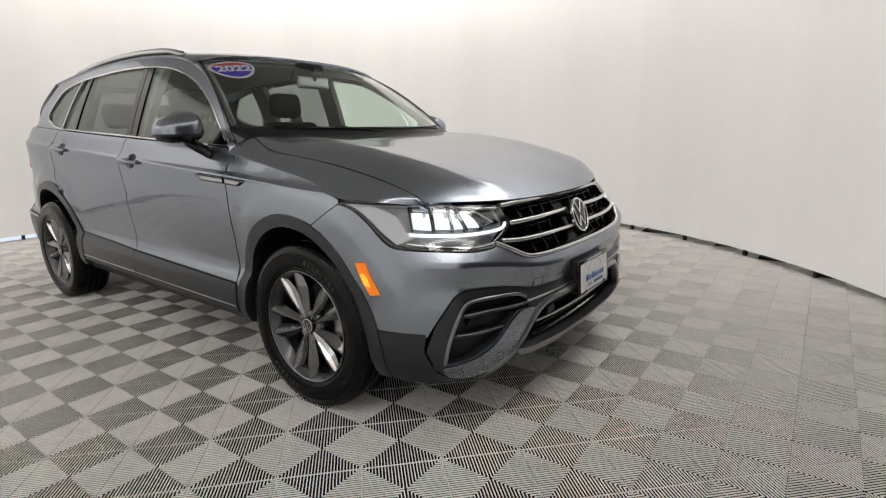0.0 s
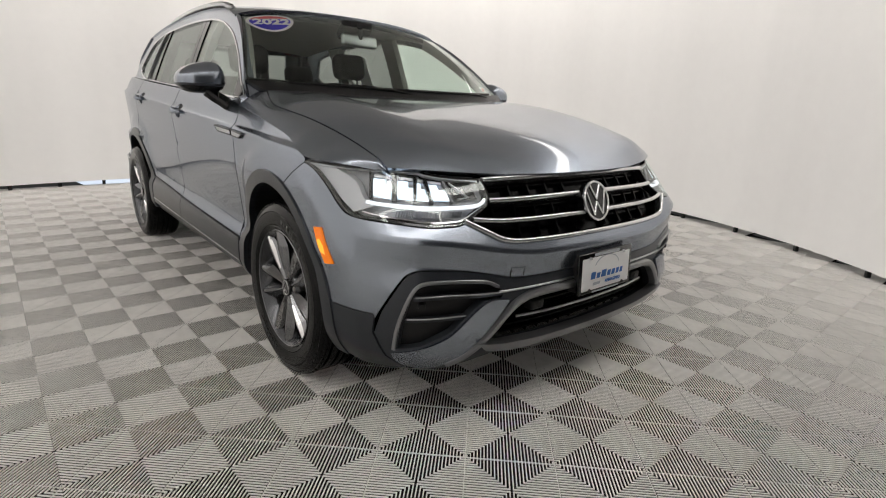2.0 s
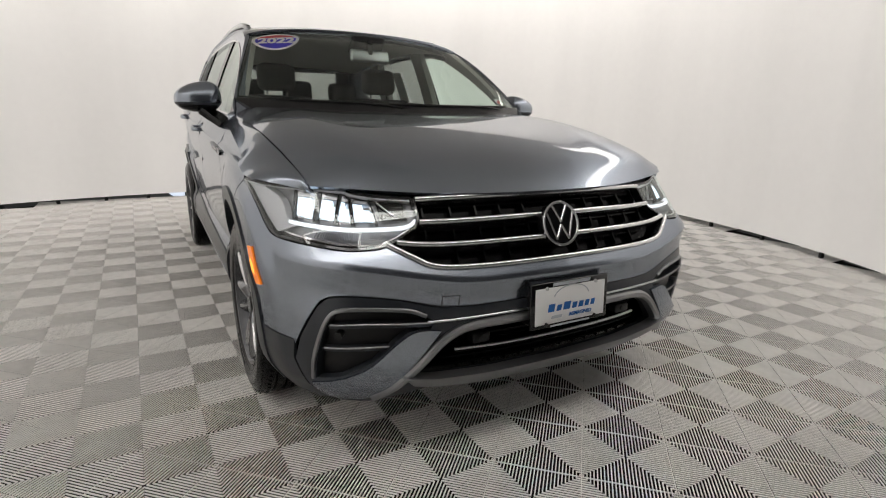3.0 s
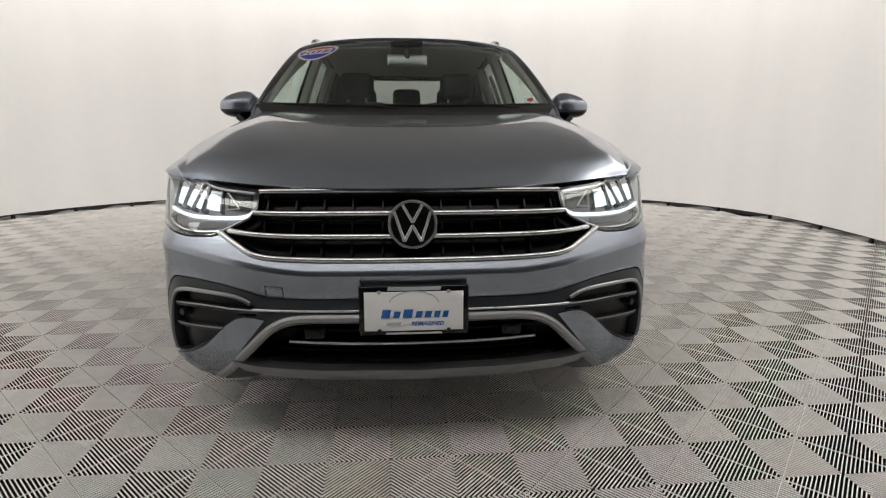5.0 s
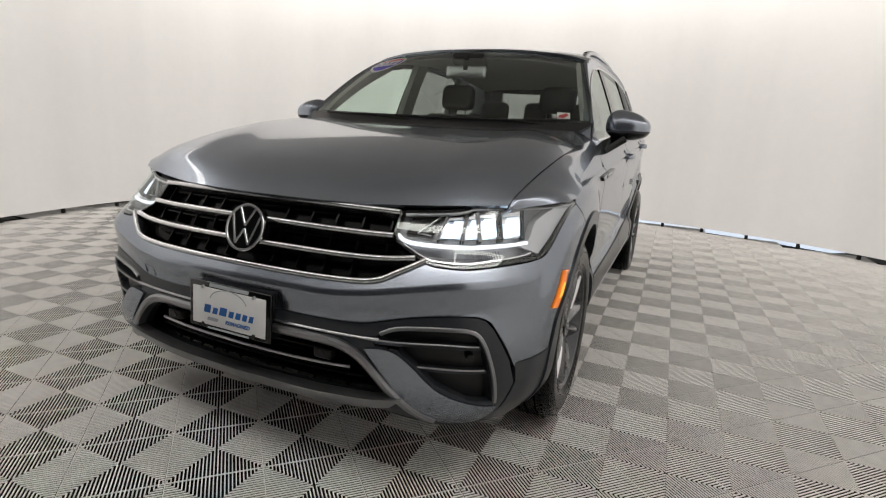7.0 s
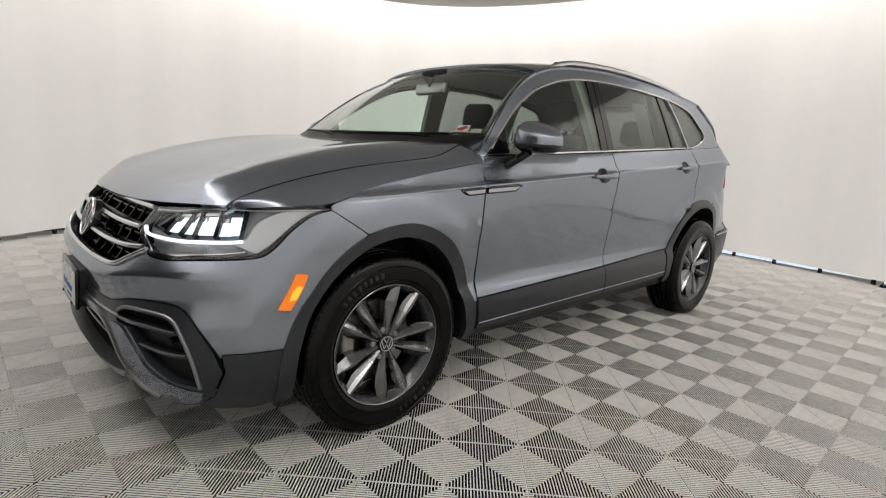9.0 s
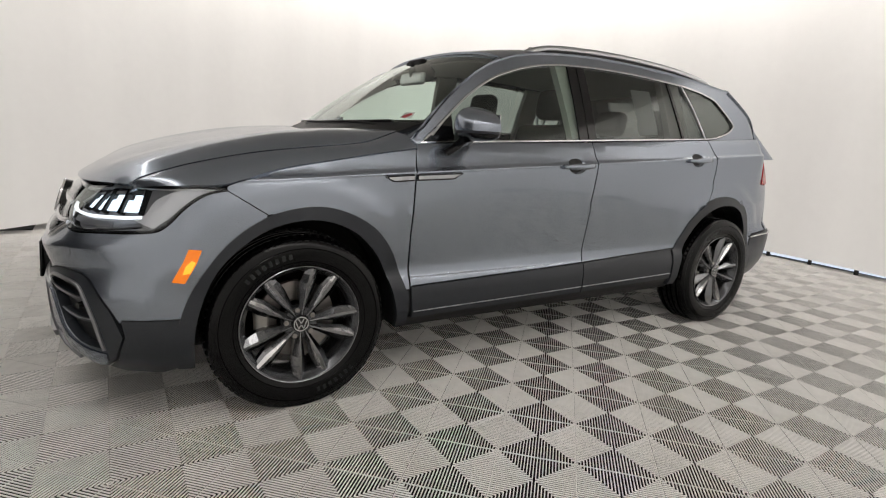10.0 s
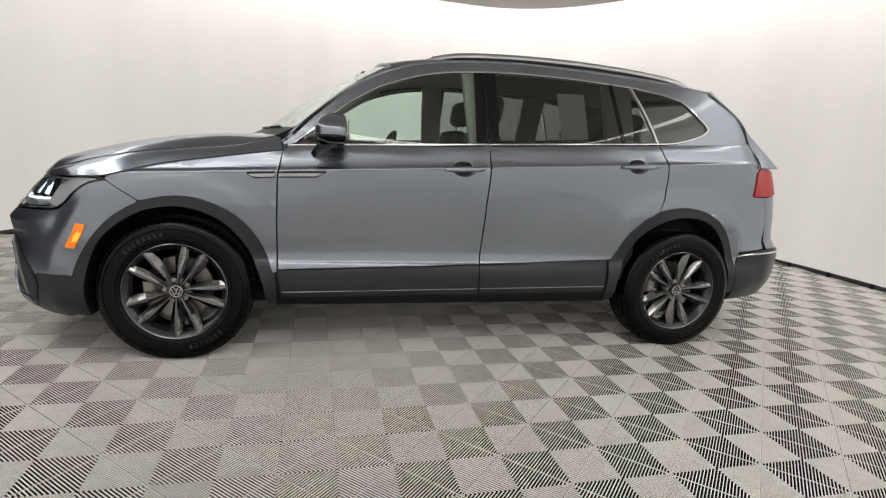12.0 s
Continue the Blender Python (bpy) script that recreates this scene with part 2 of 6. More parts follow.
tagged(link_bm("ceiling_hall", disc(3.5, COVE_Z + 0.13, COVE_Z + 0.2), M_HALL), "dark hall ceiling over the booth", "ceiling", kind="structure")
tagged(link_bm("ground", disc(3.5, -0.20, -0.135), M_HALL), "dark hall floor round the booth", "ground", kind="structure")
from mathutils.geometry import delaunay_2d_cdt


# ---- the car's lines: x to its left, y to its tail, front axle at y = 0 ----
def spline(pts):
    """A smooth function through (t, value) pairs."""
    ts = [p[0] for p in pts]
    vs = [p[1] for p in pts]
    n = len(pts)
    d = [(vs[i + 1] - vs[i]) / (ts[i + 1] - ts[i]) for i in range(n - 1)]
    m = [d[0]] + [0.0 if d[i - 1] * d[i] <= 0 else 2 * d[i - 1] * d[i] / (d[i - 1] + d[i]) for i in range(1, n - 1)] + [d[-1]]

    def f(t):
        if t <= ts[0]:
            return vs[0] + m[0] * (t - ts[0])
        if t >= ts[-1]:
            return vs[-1] + m[-1] * (t - ts[-1])
        i = max(k for k in range(n - 1) if ts[k] <= t)
        h = ts[i + 1] - ts[i]
        u = (t - ts[i]) / h
        return ((2 * u ** 3 - 3 * u ** 2 + 1) * vs[i] + (u ** 3 - 2 * u ** 2 + u) * h * m[i]
                + (-2 * u ** 3 + 3 * u ** 2) * vs[i + 1] + (u ** 3 - u ** 2) * h * m[i + 1])
    return f


def smooth(a, b, x):
    u = min(1.0, max(0.0, (x - a) / (b - a)))
    return u * u * (3 - 2 * u)


PLAN = [(0, -0.860), (0.25, -0.853), (0.48, -0.828), (0.66, -0.782), (0.77, -0.725), (0.84, -0.632), (0.885, -0.515), (0.906, -0.38),
        (0.910, -0.2), (0.910, 0.1), (0.905, 0.5), (0.902, 1.2), (0.897, 2.0), (0.888, 2.8), (0.866, 3.2), (0.815, 3.44), (0.70, 3.60), (0.4, 3.70), (0, 3.74)]
PLAN_S = [0.0]
for (xa, ya), (xb, yb) in zip(PLAN, PLAN[1:]):
    PLAN_S.append(PLAN_S[-1] + math.hypot(xb - xa, yb - ya))
plan_x = spline([(s, p[0]) for s, p in zip(PLAN_S, PLAN)])
plan_y = spline([(s, p[1]) for s, p in zip(PLAN_S, PLAN)])


def s_at(value, axis):
    """The run along the plan at which x (front half) or y takes the value."""
    lo, hi = (0.0, PLAN_S[6]) if axis == "x" else (0.0, PLAN_S[-1])
    f = plan_x if axis == "x" else plan_y
    for _ in range(40):
        mid = (lo + hi) / 2
        if f(mid) < value:
            lo = mid
        else:
            hi = mid
    return (lo + hi) / 2


def z_shoulder(y):
    return 0.918 + 0.0615 * y


def z_belt(y):
    return 1.045 + 0.060 * y


front_lean = spline([(0.15, -0.14), (0.22, -0.075), (0.30, -0.020), (0.38, -0.006), (0.50, -0.004), (0.54, -0.008), (0.60, -0.016), (0.65, -0.028), (0.72, -0.050), (0.80, -0.096), (0.87, -0.155), (0.95, -0.24)])
side_low = spline([(0.20, -0.11), (0.27, -0.05), (0.31, -0.022), (0.36, -0.006), (0.44, -0.004), (0.485, -0.012), (0.515, -0.030), (0.56, -0.036), (0.66, -0.028), (0.80, -0.014), (0.93, -0.004), (1.1, 0.006)])
fender_low = spline([(0.20, -0.08), (0.27, -0.034), (0.31, -0.016), (0.36, -0.007), (0.44, -0.005), (0.56, -0.006), (0.75, -0.006), (0.93, -0.004), (1.1, 0.006)])
rear_lean = spline([(0.20, -0.10), (0.30, -0.03), (0.42, 0.02), (0.58, 0.03), (0.64, -0.01), (0.85, -0.03), (1.1, -0.09), (1.3, -0.25)])


def side_off(y, z):
    h = z - z_shoulder(y)
    at = min(z, z_shoulder(y)) + 0.93 - z_shoulder(y) if z > 0.8 else z
    # the crease above the sill fades out over the front wing
    base = fender_low(at) + (side_low(at) - fender_low(at)) * smooth(-0.20, 0.42, y)
    if h > 0:
        base += 0.006 * smooth(0, 0.012, h) - 0.012 * smooth(0.012, 0.03, h) - 0.44 * h - 0.9 * max(0, h - 0.10) ** 1.3
    swell = 0.016 * math.exp(-((y + 0.02) / 0.55) ** 2) + 0.014 * math.exp(-((y - 2.79) / 0.5) ** 2)
    # a flare round each wheel opening
    flare = 0.013 * (1 - smooth(0.535, 0.615, math.hypot(y, z - 0.345))) * (1 - smooth(0.28, 0.45, y)) + 0.011 * (1 - smooth(0.545, 0.62, math.hypot(y - 2.775, z - 0.355))) * smooth(2.28, 2.45, y)
    return base + flare + swell * smooth(0.5, 0.62, z) * (1 - smooth(0.78, 0.95, z))


def fold_z(x):
    """Height of the bumper's crease."""
    return 0.618 + 0.062 * smooth(0.30, 0.80, x)


def body(s, z, out=0.0):
    """The car's skin, left half: run s round the plan, height z, lifted by out."""
    x, y = plan_x(s), plan_y(s)
    e = 0.004
    tx, ty = plan_x(s + e) - plan_x(s - e), plan_y(s + e) - plan_y(s - e)
    n = math.hypot(tx, ty)
    nx, ny = ty / n, -tx / n
    f = 1 - smooth(-0.75, -0.32, y)
    r = smooth(3.15, 3.45, y)
    top = fold_z(x)
    fold = 0.032 * max(0.0, 1 - (z - top) / 0.075) if z > top else 0.032 * max(0.0, 1 - (top - z) / 0.080)
    d = f * front_lean(z) + (1 - smooth(-0.75, -0.46, y)) * fold + r * rear_lean(z) + (1 - f - r) * side_off(y, z) + out
    return x + nx * d, y + ny * d, z


def skin(s, z, out=0.0):
    """Both halves: a negative run is the car's right."""
    if s >= 0:
        return body(s, z, out)
    x, y, z = body(-s, z, out)
    return -x, y, z


def cabin(y, z, out=0.0):
    """The glasshouse's side, leaning in above the belt line."""
    x = body(s_at(y, "y"), z_belt(y))[0] - 0.012
    h = z - z_belt(y)
    x -= 0.34 * h + 0.16 * h * h + 0.05 * smooth(2.3, 3.3, y) * (0.3 + h)
    return x + out, y, z


def bend(pts, n=6):
    """A smooth open line through 2D or 3D points."""
    pts = [Vector(p) for p in pts]
    out = []
    for i in range(len(pts) - 1):
        p0, p1, p2, p3 = pts[max(0, i - 1)], pts[i], pts[i + 1], pts[min(len(pts) - 1, i + 2)]
        for k in range(n):
            t = k / n
            out.append(0.5 * (2 * p1 + (p2 - p0) * t + (2 * p0 - 5 * p1 + 4 * p2 - p3) * t * t + (3 * p1 - p0 - 3 * p2 + p3) * t ** 3))
    out.append(pts[-1])
    return out


def sx(x, z):
    """A chart point on the front, by x."""
    return Vector((s_at(x, "x") if x >= 0 else -s_at(-x, "x"), z))


def sy(y, z):
    """A chart point on the flank, by y."""
    return Vector((s_at(y, "y"), z))


FOLD = [lambda s, h=h: fold_z(plan_x(abs(s))) + h for h in (-0.080, -0.045, -0.012, 0.0, 0.012, 0.045, 0.075)]
SHOULDER = [lambda s, h=h: z_shoulder(plan_y(abs(s))) + h for h in (-0.012, 0.0, 0.006, 0.012, 0.021, 0.030)]
CREASE = [lambda s, z=z: z for z in (0.455, 0.472, 0.487, 0.501, 0.516, 0.535, 0.558)]


def flip(pts):
    return [Vector((-p[0], p[1])) for p in pts]


def both(pts):
    """A line that starts at the centre, carried over to both sides, right to left."""
    return flip(pts)[::-1] + list(pts)


def inside(p, poly):
    hit, j = False, len(poly) - 1
    for i in range(len(poly)):
        a, b = poly[i], poly[j]
        if (a[1] > p[1]) != (b[1] > p[1]) and p[0] < (b[0] - a[0]) * (p[1] - a[1]) / (b[1] - a[1]) + a[0]:
            hit = not hit
        j = i
    return hit


def sheet(name, outline, chart, material, parent, out=0.0, thick=0.012, step=0.04, holes=(), mirror=False, label="", bulge=None, rows=()):
    """A shaped panel: a 2D outline, filled with fine triangles, laid on a curved chart, with turned-in edges."""
    loops = []
    for poly in (outline, *holes):
        pts = []
        for i, a in enumerate(poly):
            a, b = Vector(a), Vector(poly[(i + 1) % len(poly)])
            k = max(1, math.ceil((b - a).length / step))
            if (b - a).length > 1e-5:
                pts += [a + (b - a) * j / k for j in range(k)]
        loops.append(pts)
    verts, edges = [], []
    for pts in loops:
        k = len(verts)
        verts += pts
        edges += [(k + i, k + (i + 1) % len(pts)) for i in range(len(pts))]
    rim = list(verts)
    xs, ys = [p[0] for p in loops[0]], [p[1] for p in loops[0]]
    nx, ny = max(2, math.ceil((max(xs) - min(xs)) / step)), max(2, math.ceil((max(ys) - min(ys)) / step))
    near = (step * 0.42) ** 2
    for row in rows:
        # a line of points along a crease, tied together
        last = None
        for i in range(1, 2 * nx):
            x = min(xs) + (max(xs) - min(xs)) * i / (2 * nx)
            p = Vector((x, row(x)))
            if inside(p, loops[0]) and not any(inside(p, h) for h in loops[1:]) and min((p - q).length_squared for q in rim) > 4e-6:
                verts.append(p)
                if last is not None:
                    edges.append((last, len(verts) - 1))
                last = len(verts) - 1
            else:
                last = None
    rim = list(verts)
    for i in range(1, nx):
        for j in range(1, ny):
            p = Vector((min(xs) + (max(xs) - min(xs)) * i / nx, min(ys) + (max(ys) - min(ys)) * j / ny))
            if inside(p, loops[0]) and not any(inside(p, h) for h in loops[1:]) and min((p - q).length_squared for q in rim) > near:
                verts.append(p)
    v2, _, f2, _, _, _ = delaunay_2d_cdt(verts, edges, [], 0, 1e-7)
    tris = []
    for f in f2:
        c = sum((v2[i] for i in f), Vector((0, 0))) / len(f)
        if inside(c, loops[0]) and not any(inside(c, h) for h in loops[1:]):
            tris.append(list(f))

    def put(p, o):
        return Vector(chart(p[0], p[1], o + (bulge(p[0], p[1]) if bulge else 0)))

    co, nor = [], []
    for p in v2:
        e = 0.002
        a = put(p, out)
        n = (put((p[0] + e, p[1]), out) - put((p[0] - e, p[1]), out)).cross(put((p[0], p[1] + e), out) - put((p[0], p[1] - e), out))
        if n.dot(put(p, out + 0.01) - a) < 0:
            n.negate()
        co.append(a)
        nor.append(n.normalized())
    faces, count = [], {}
    for f in tris:
        a, b, c = (co[i] for i in f)
        if (b - a).cross(c - a).dot(nor[f[0]]) < 0:
            f.reverse()
        faces.append(f)
        for i in range(3):
            key = (f[i], f[(i + 1) % 3])
            count[tuple(sorted(key))] = None if tuple(sorted(key)) in count else key
    loop_n = [nor[i] for f in faces for i in f]
    if thick:
        for key in list(count.values()):
            if key is None:
                continue
            i, j = key
            ia, ib = put(v2[i], out - thick), put(v2[j], out - thick)
            k = len(co)
            co += [co[i], co[j], ib, ia]
            f = [k + 1, k, k + 3, k + 2]
            n = (co[k] - co[k + 1]).cross(ib - co[k + 1])
            n = n.normalized() if n.length > 0 else nor[i]
            faces.append(f)
            loop_n += [n] * 4
    made = []
    for side in ((1, -1) if mirror else (1,)):
        me = bpy.data.meshes.new(name)
        if side == 1:
            me.from_pydata([tuple(p) for p in co], [], faces)
            me.polygons.foreach_set("use_smooth", [True] * len(faces))
            me.normals_split_custom_set([tuple(n) for n in loop_n])
        else:
            me.from_pydata([(-p.x, p.y, p.z) for p in co], [], [f[::-1] for f in faces])
            me.polygons.foreach_set("use_smooth", [True] * len(faces))
            turned, k = [], 0
            for f in faces:
                turned += [(-n.x, n.y, n.z) for n in loop_n[k:k + len(f)][::-1]]
                k += len(f)
            me.normals_split_custom_set(turned)
        me.materials.append(material)
        ob = new(name, me)
        ob.parent = parent[0 if side == 1 else 1] if isinstance(parent, tuple) else parent
        if label:
            tagged(ob, label)
        made.append(ob)
    return made


def grid_bm(rows, thick=0.0, mirror=False):
    """A skin through rows of points; thick: a second skin below it, and edges."""
    bm = bmesh.new()
    sg = -1 if mirror else 1
    g = [[bm.verts.new((sg * p[0], p[1], p[2])) for p in r] for r in rows]
    for i in range(len(g) - 1):
        for j in range(len(g[0]) - 1):
            f = (g[i][j], g[i + 1][j], g[i + 1][j + 1], g[i][j + 1])
            bm.faces.new(f if not mirror else f[::-1])
    if thick:
        bm.normal_update()
        bmesh.ops.solidify(bm, geom=bm.faces[:], thickness=thick)
    return bm


def sweep_bm(path, normals, profile, closed=False, taper=None, mirror=False):
    """Carries a closed profile (sideways, up) along a path; taper: its size along the way."""
    bm = bmesh.new()
    rings, n = [], len(path)
    sg = -1 if mirror else 1
    for i in range(n):
        a = path[i - 1] if i or closed else path[0]
        b = path[(i + 1) % n] if i < n - 1 or closed else path[-1]
        t = (b - a).normalized()
        up = (normals[i] - t * normals[i].dot(t)).normalized()
        side = t.cross(up)
        k = taper(i / (n - 1)) if taper else 1.0
        ring = []
        for p, q in profile:
            c = path[i] + side * p * k + up * q * k
            ring.append(bm.verts.new((sg * c.x, c.y, c.z)))
        rings.append(ring)
    m = len(profile)
    for i in range(n if closed else n - 1):
        r, q = rings[i], rings[(i + 1) % n]
        for j in range(m):
            bm.faces.new((r[j], r[(j + 1) % m], q[(j + 1) % m], q[j]))
    if not closed:
        bm.faces.new(rings[0])
        bm.faces.new(rings[-1][::-1])
    bmesh.ops.recalc_face_normals(bm, faces=bm.faces)
    return bm


def trim_on(chart, pts, profile, out=0.0, n=4, closed=False, taper=None, mirror=False):
    """A moulding that follows a line of the chart."""
    flat = bend([Vector((p[0], p[1])) for p in pts], n) if n else [Vector((p[0], p[1])) for p in pts]
    path, nor = [], []
    for p in flat:
        e = 0.003
        a = Vector(chart(p[0], p[1], out))
        m = (Vector(chart(p[0] + e, p[1], out)) - Vector(chart(p[0] - e, p[1], out))).cross(Vector(chart(p[0], p[1] + e, out)) - Vector(chart(p[0], p[1] - e, out)))
        if m.dot(Vector(chart(p[0], p[1], out + 0.01)) - a) < 0:
            m.negate()
        path.append(a)
        nor.append(m.normalized())
    return sweep_bm(path, nor, profile, closed, taper, mirror)


def strip(w, h, low=-0.004):
    """A moulding's section: flat below, softly crowned."""
    return [(-w, low), (w, low), (w, h * 0.6), (w * 0.6, h), (-w * 0.6, h), (-w, h * 0.6)]


def lathe_bm(profile, segments=64, sharp=False):
    """Turns (radius, along) round the x axis."""
    bm = bmesh.new()
    rings = []
    for i in range(segments):
        a = 2 * math.pi * i / segments
        rings.append([bm.verts.new((x, r * math.cos(a), r * math.sin(a))) for r, x in profile])
    for i in range(segments):
        p, q = rings[i], rings[(i + 1) % segments]
        for j in range(len(profile) - 1):
            bm.faces.new((p[j], q[j], q[j + 1], p[j + 1]))
    bmesh.ops.recalc_face_normals(bm, faces=bm.faces)
    return bm


def soft_box(sx_, sy_, sz_, r, m=None, segs=3):
    """A box with rounded edges, at the pose m."""
    bm = bmesh.new()
    bmesh.ops.create_cube(bm, size=1, matrix=Matrix.Diagonal((sx_, sy_, sz_, 1)))
    bmesh.ops.bevel(bm, geom=bm.edges[:], offset=r, segments=segs, affect="EDGES", profile=0.5)
    if m is not None:
        bmesh.ops.transform(bm, matrix=m, verts=bm.verts)
    return bm


def merge(*parts):
    out = bmesh.new()
    for b in parts:
        me = bpy.data.meshes.new("t")
        b.to_mesh(me)
        b.free()
        out.from_mesh(me)
        bpy.data.meshes.remove(me)
    return out

# small feet under the booth wall
foot = None
for k in range(44):
    a = 2 * math.pi * k / 44
    x, y = room_edge(a, 0.035)
    m = pose(x, y, 0.0, 0, 0, math.degrees(a))
    if foot is None:
        foot = link_bm("wall_foot", soft_box(0.03, 0.034, 0.055, 0.004, pose(0, 0, 0.0275)), M_BLACK)
        tagged(foot, "small black foot under the booth wall", "foot", "feet under the booth wall")
        foot.matrix_world = m
    else:
        copy_thing(foot, m)

# ---- the car ----
car = tagged(new("car"), "dark grey metallic family car with lit headlights on ribbed tiles", "car")


def empty(name, parent, label=""):
    ob = new(name)
    ob.parent = parent
    return tagged(ob, label)


def arc_line(cy, cz, r, a0, a1, n, squash=1.0):
    """Points of a wheel arch on the flank; angles in degrees from the tail, up."""
    return [sy(cy + r * math.cos(radians(a0 + (a1 - a0) * i / n)), cz + squash * r * math.sin(radians(a0 + (a1 - a0) * i / n))) for i in range(n + 1)]


GAP = 0.0035
front_arch_out = bend([sy(-0.448, 0.22), sy(-0.441, 0.38), sy(-0.392, 0.53), sy(-0.278, 0.690), sy(-0.143, 0.785), sy(0.0, 0.822), sy(0.135, 0.810), sy(0.285, 0.735), sy(0.388, 0.613), sy(0.452, 0.452)], 4)
front_arch_in = bend([sy(-0.388, 0.22), sy(-0.383, 0.40), sy(-0.308, 0.600), sy(-0.160, 0.730), sy(-0.005, 0.773), sy(0.125, 0.755), sy(0.240, 0.690), sy(0.336, 0.570), sy(0.398, 0.410), sy(0.425, 0.27)], 4)
rear_arch_out = bend([sy(2.318, 0.52), sy(2.345, 0.545), sy(2.428, 0.695), sy(2.574, 0.808), sy(2.754, 0.850), sy(2.933, 0.820), sy(3.073, 0.715), sy(3.172, 0.555), sy(3.195, 0.49)], 4)
rear_arch_in = bend([sy(2.365, 0.30), sy(2.385, 0.46), sy(2.472, 0.650), sy(2.610, 0.757), sy(2.772, 0.795), sy(2.930, 0.765), sy(3.050, 0.665), sy(3.128, 0.520), sy(3.150, 0.33)], 4)


def upto(line, s):
    return [p for p in line if p[0] <= s]


def beyond(line, s):
    return [p for p in line if p[0] >= s]


# dark inner shell behind the panel gaps
SHELL_TOP = [sy(y, z_belt(y) - 0.03) for y in (3.3, 2.4, 1.5, 0.6)] + [sy(0.3, 0.99), sy(0.0, 0.93), sy(-0.25, 0.85)]
shell_line = [sy(-0.44, 0.60), sy(-0.44, 0.24), sy(-0.39, 0.24)] + front_arch_in + [sy(0.45, 0.26), sy(2.33, 0.27)] + rear_arch_in + [sy(3.2, 0.33), sy(3.3, 0.5)] + SHELL_TOP
sheet("inner_shell", shell_line, skin, M_BLACK, car, out=-0.014, thick=0.10, step=0.07, mirror=True)

# fenders
crest = bend([sy(0.497, 1.052), sy(0.33, 1.026), sy(0.184, 1.002), sy(-0.061, 0.958), sy(-0.235, 0.907), sy(-0.268, 0.893)], 4)
fender_line = list(crest) + [sy(-0.268, 0.882), sy(-0.135, 0.797)] + beyond(front_arch_out, sy(-0.125, 0)[0]) + [sy(0.470, 0.452), sy(0.466, 0.69), sy(0.472, 0.935), sy(0.484, 1.0)]
fenders = sheet("fender", fender_line, skin, M_PAINT, car, step=0.03, mirror=True, rows=SHOULDER)

# wheel arch and sill mouldings
sheet("front_arch_trim", front_arch_out + [sy(0.462, 0.445), sy(0.472, 0.27)] + front_arch_in[::-1], skin, M_CLAD, car, out=0.006, thick=0.035, step=0.03, mirror=True)
sheet("rear_arch_trim", rear_arch_out + [sy(3.19, 0.33)] + rear_arch_in[::-1] + [sy(2.31, 0.30)], skin, M_CLAD, car, out=0.006, thick=0.035, step=0.03, mirror=True)

# doors
doors = {}
for which, edge_a, edge_b, clad in (
        ("front_door", [sy(0.478, 0.4665), sy(0.4735, 0.69), sy(0.4795, 0.935), sy(0.503, 1.0745)], [sy(1.5515, 1.132), sy(1.5515, 0.957), sy(1.5405, 0.714), sy(1.530, 0.4985)],
         [sy(0.478, 0.4605), sy(0.492, 0.315), sy(1.531, 0.332), sy(1.529, 0.4925)]),
        ("rear_door", [sy(1.5365, 0.4985), sy(1.547, 0.714), sy(1.558, 0.957), sy(1.558, 1.132)],
         [sy(2.575, 1.1945), sy(2.612, 1.10), sy(2.622, 1.0), sy(2.618, 0.90), sy(2.596, 0.822)] + [p for p in rear_arch_out if sy(2.34, 0)[0] < p[0] < sy(2.575, 0)[0]][::-1] + [sy(2.331, 0.531)],
         [sy(1.5355, 0.4925), sy(1.5375, 0.332), sy(2.298, 0.345), sy(2.300, 0.515), sy(2.316, 0.526)])):
    pair = (empty(which, car), empty(which, car))
    doors[which] = pair
    hy = 1.410 if which == "front_door" else 2.425
    cup = [sy(hy + 0.064 * math.cos(t), z_shoulder(hy) + 0.004 + 0.039 * math.sin(t)) for t in [2 * math.pi * k / 28 for k in range(28)]]
    sheet("door_panel", edge_a + edge_b, skin, M_PAINT, pair, step=0.04, mirror=True, rows=SHOULDER + CREASE, holes=[cup])
    sheet("door_cladding", clad, skin, M_CLAD, pair, out=0.005, thick=0.02, step=0.04, mirror=True, label="charcoal lower door cladding")
# sill below the doors, with its bright line
sill = [sy(0.475, 0.312), sy(0.48, 0.275), sy(1.3, 0.288), sy(2.29, 0.295), sy(2.298, 0.342)]
sheet("sill", sill, skin, M_BLACK, car, out=-0.012, thick=0.05, step=0.06, mirror=True)
for k, (a, b) in enumerate(((0.495, 1.524), (1.542, 2.294))):
    for mir in (False, True):
        line = [sy(a + (b - a) * i / 8, 0.347 + 0.0165 * (a + (b - a) * i / 8 - 0.5)) for i in range(9)]
        part("sill_strip", trim_on(skin, line, strip(0.0025, 0.003), out=0.005, mirror=mir), M_SATIN, doors["front_door" if k == 0 else "rear_door"][1 if mir else 0], "thin satin silver strip")

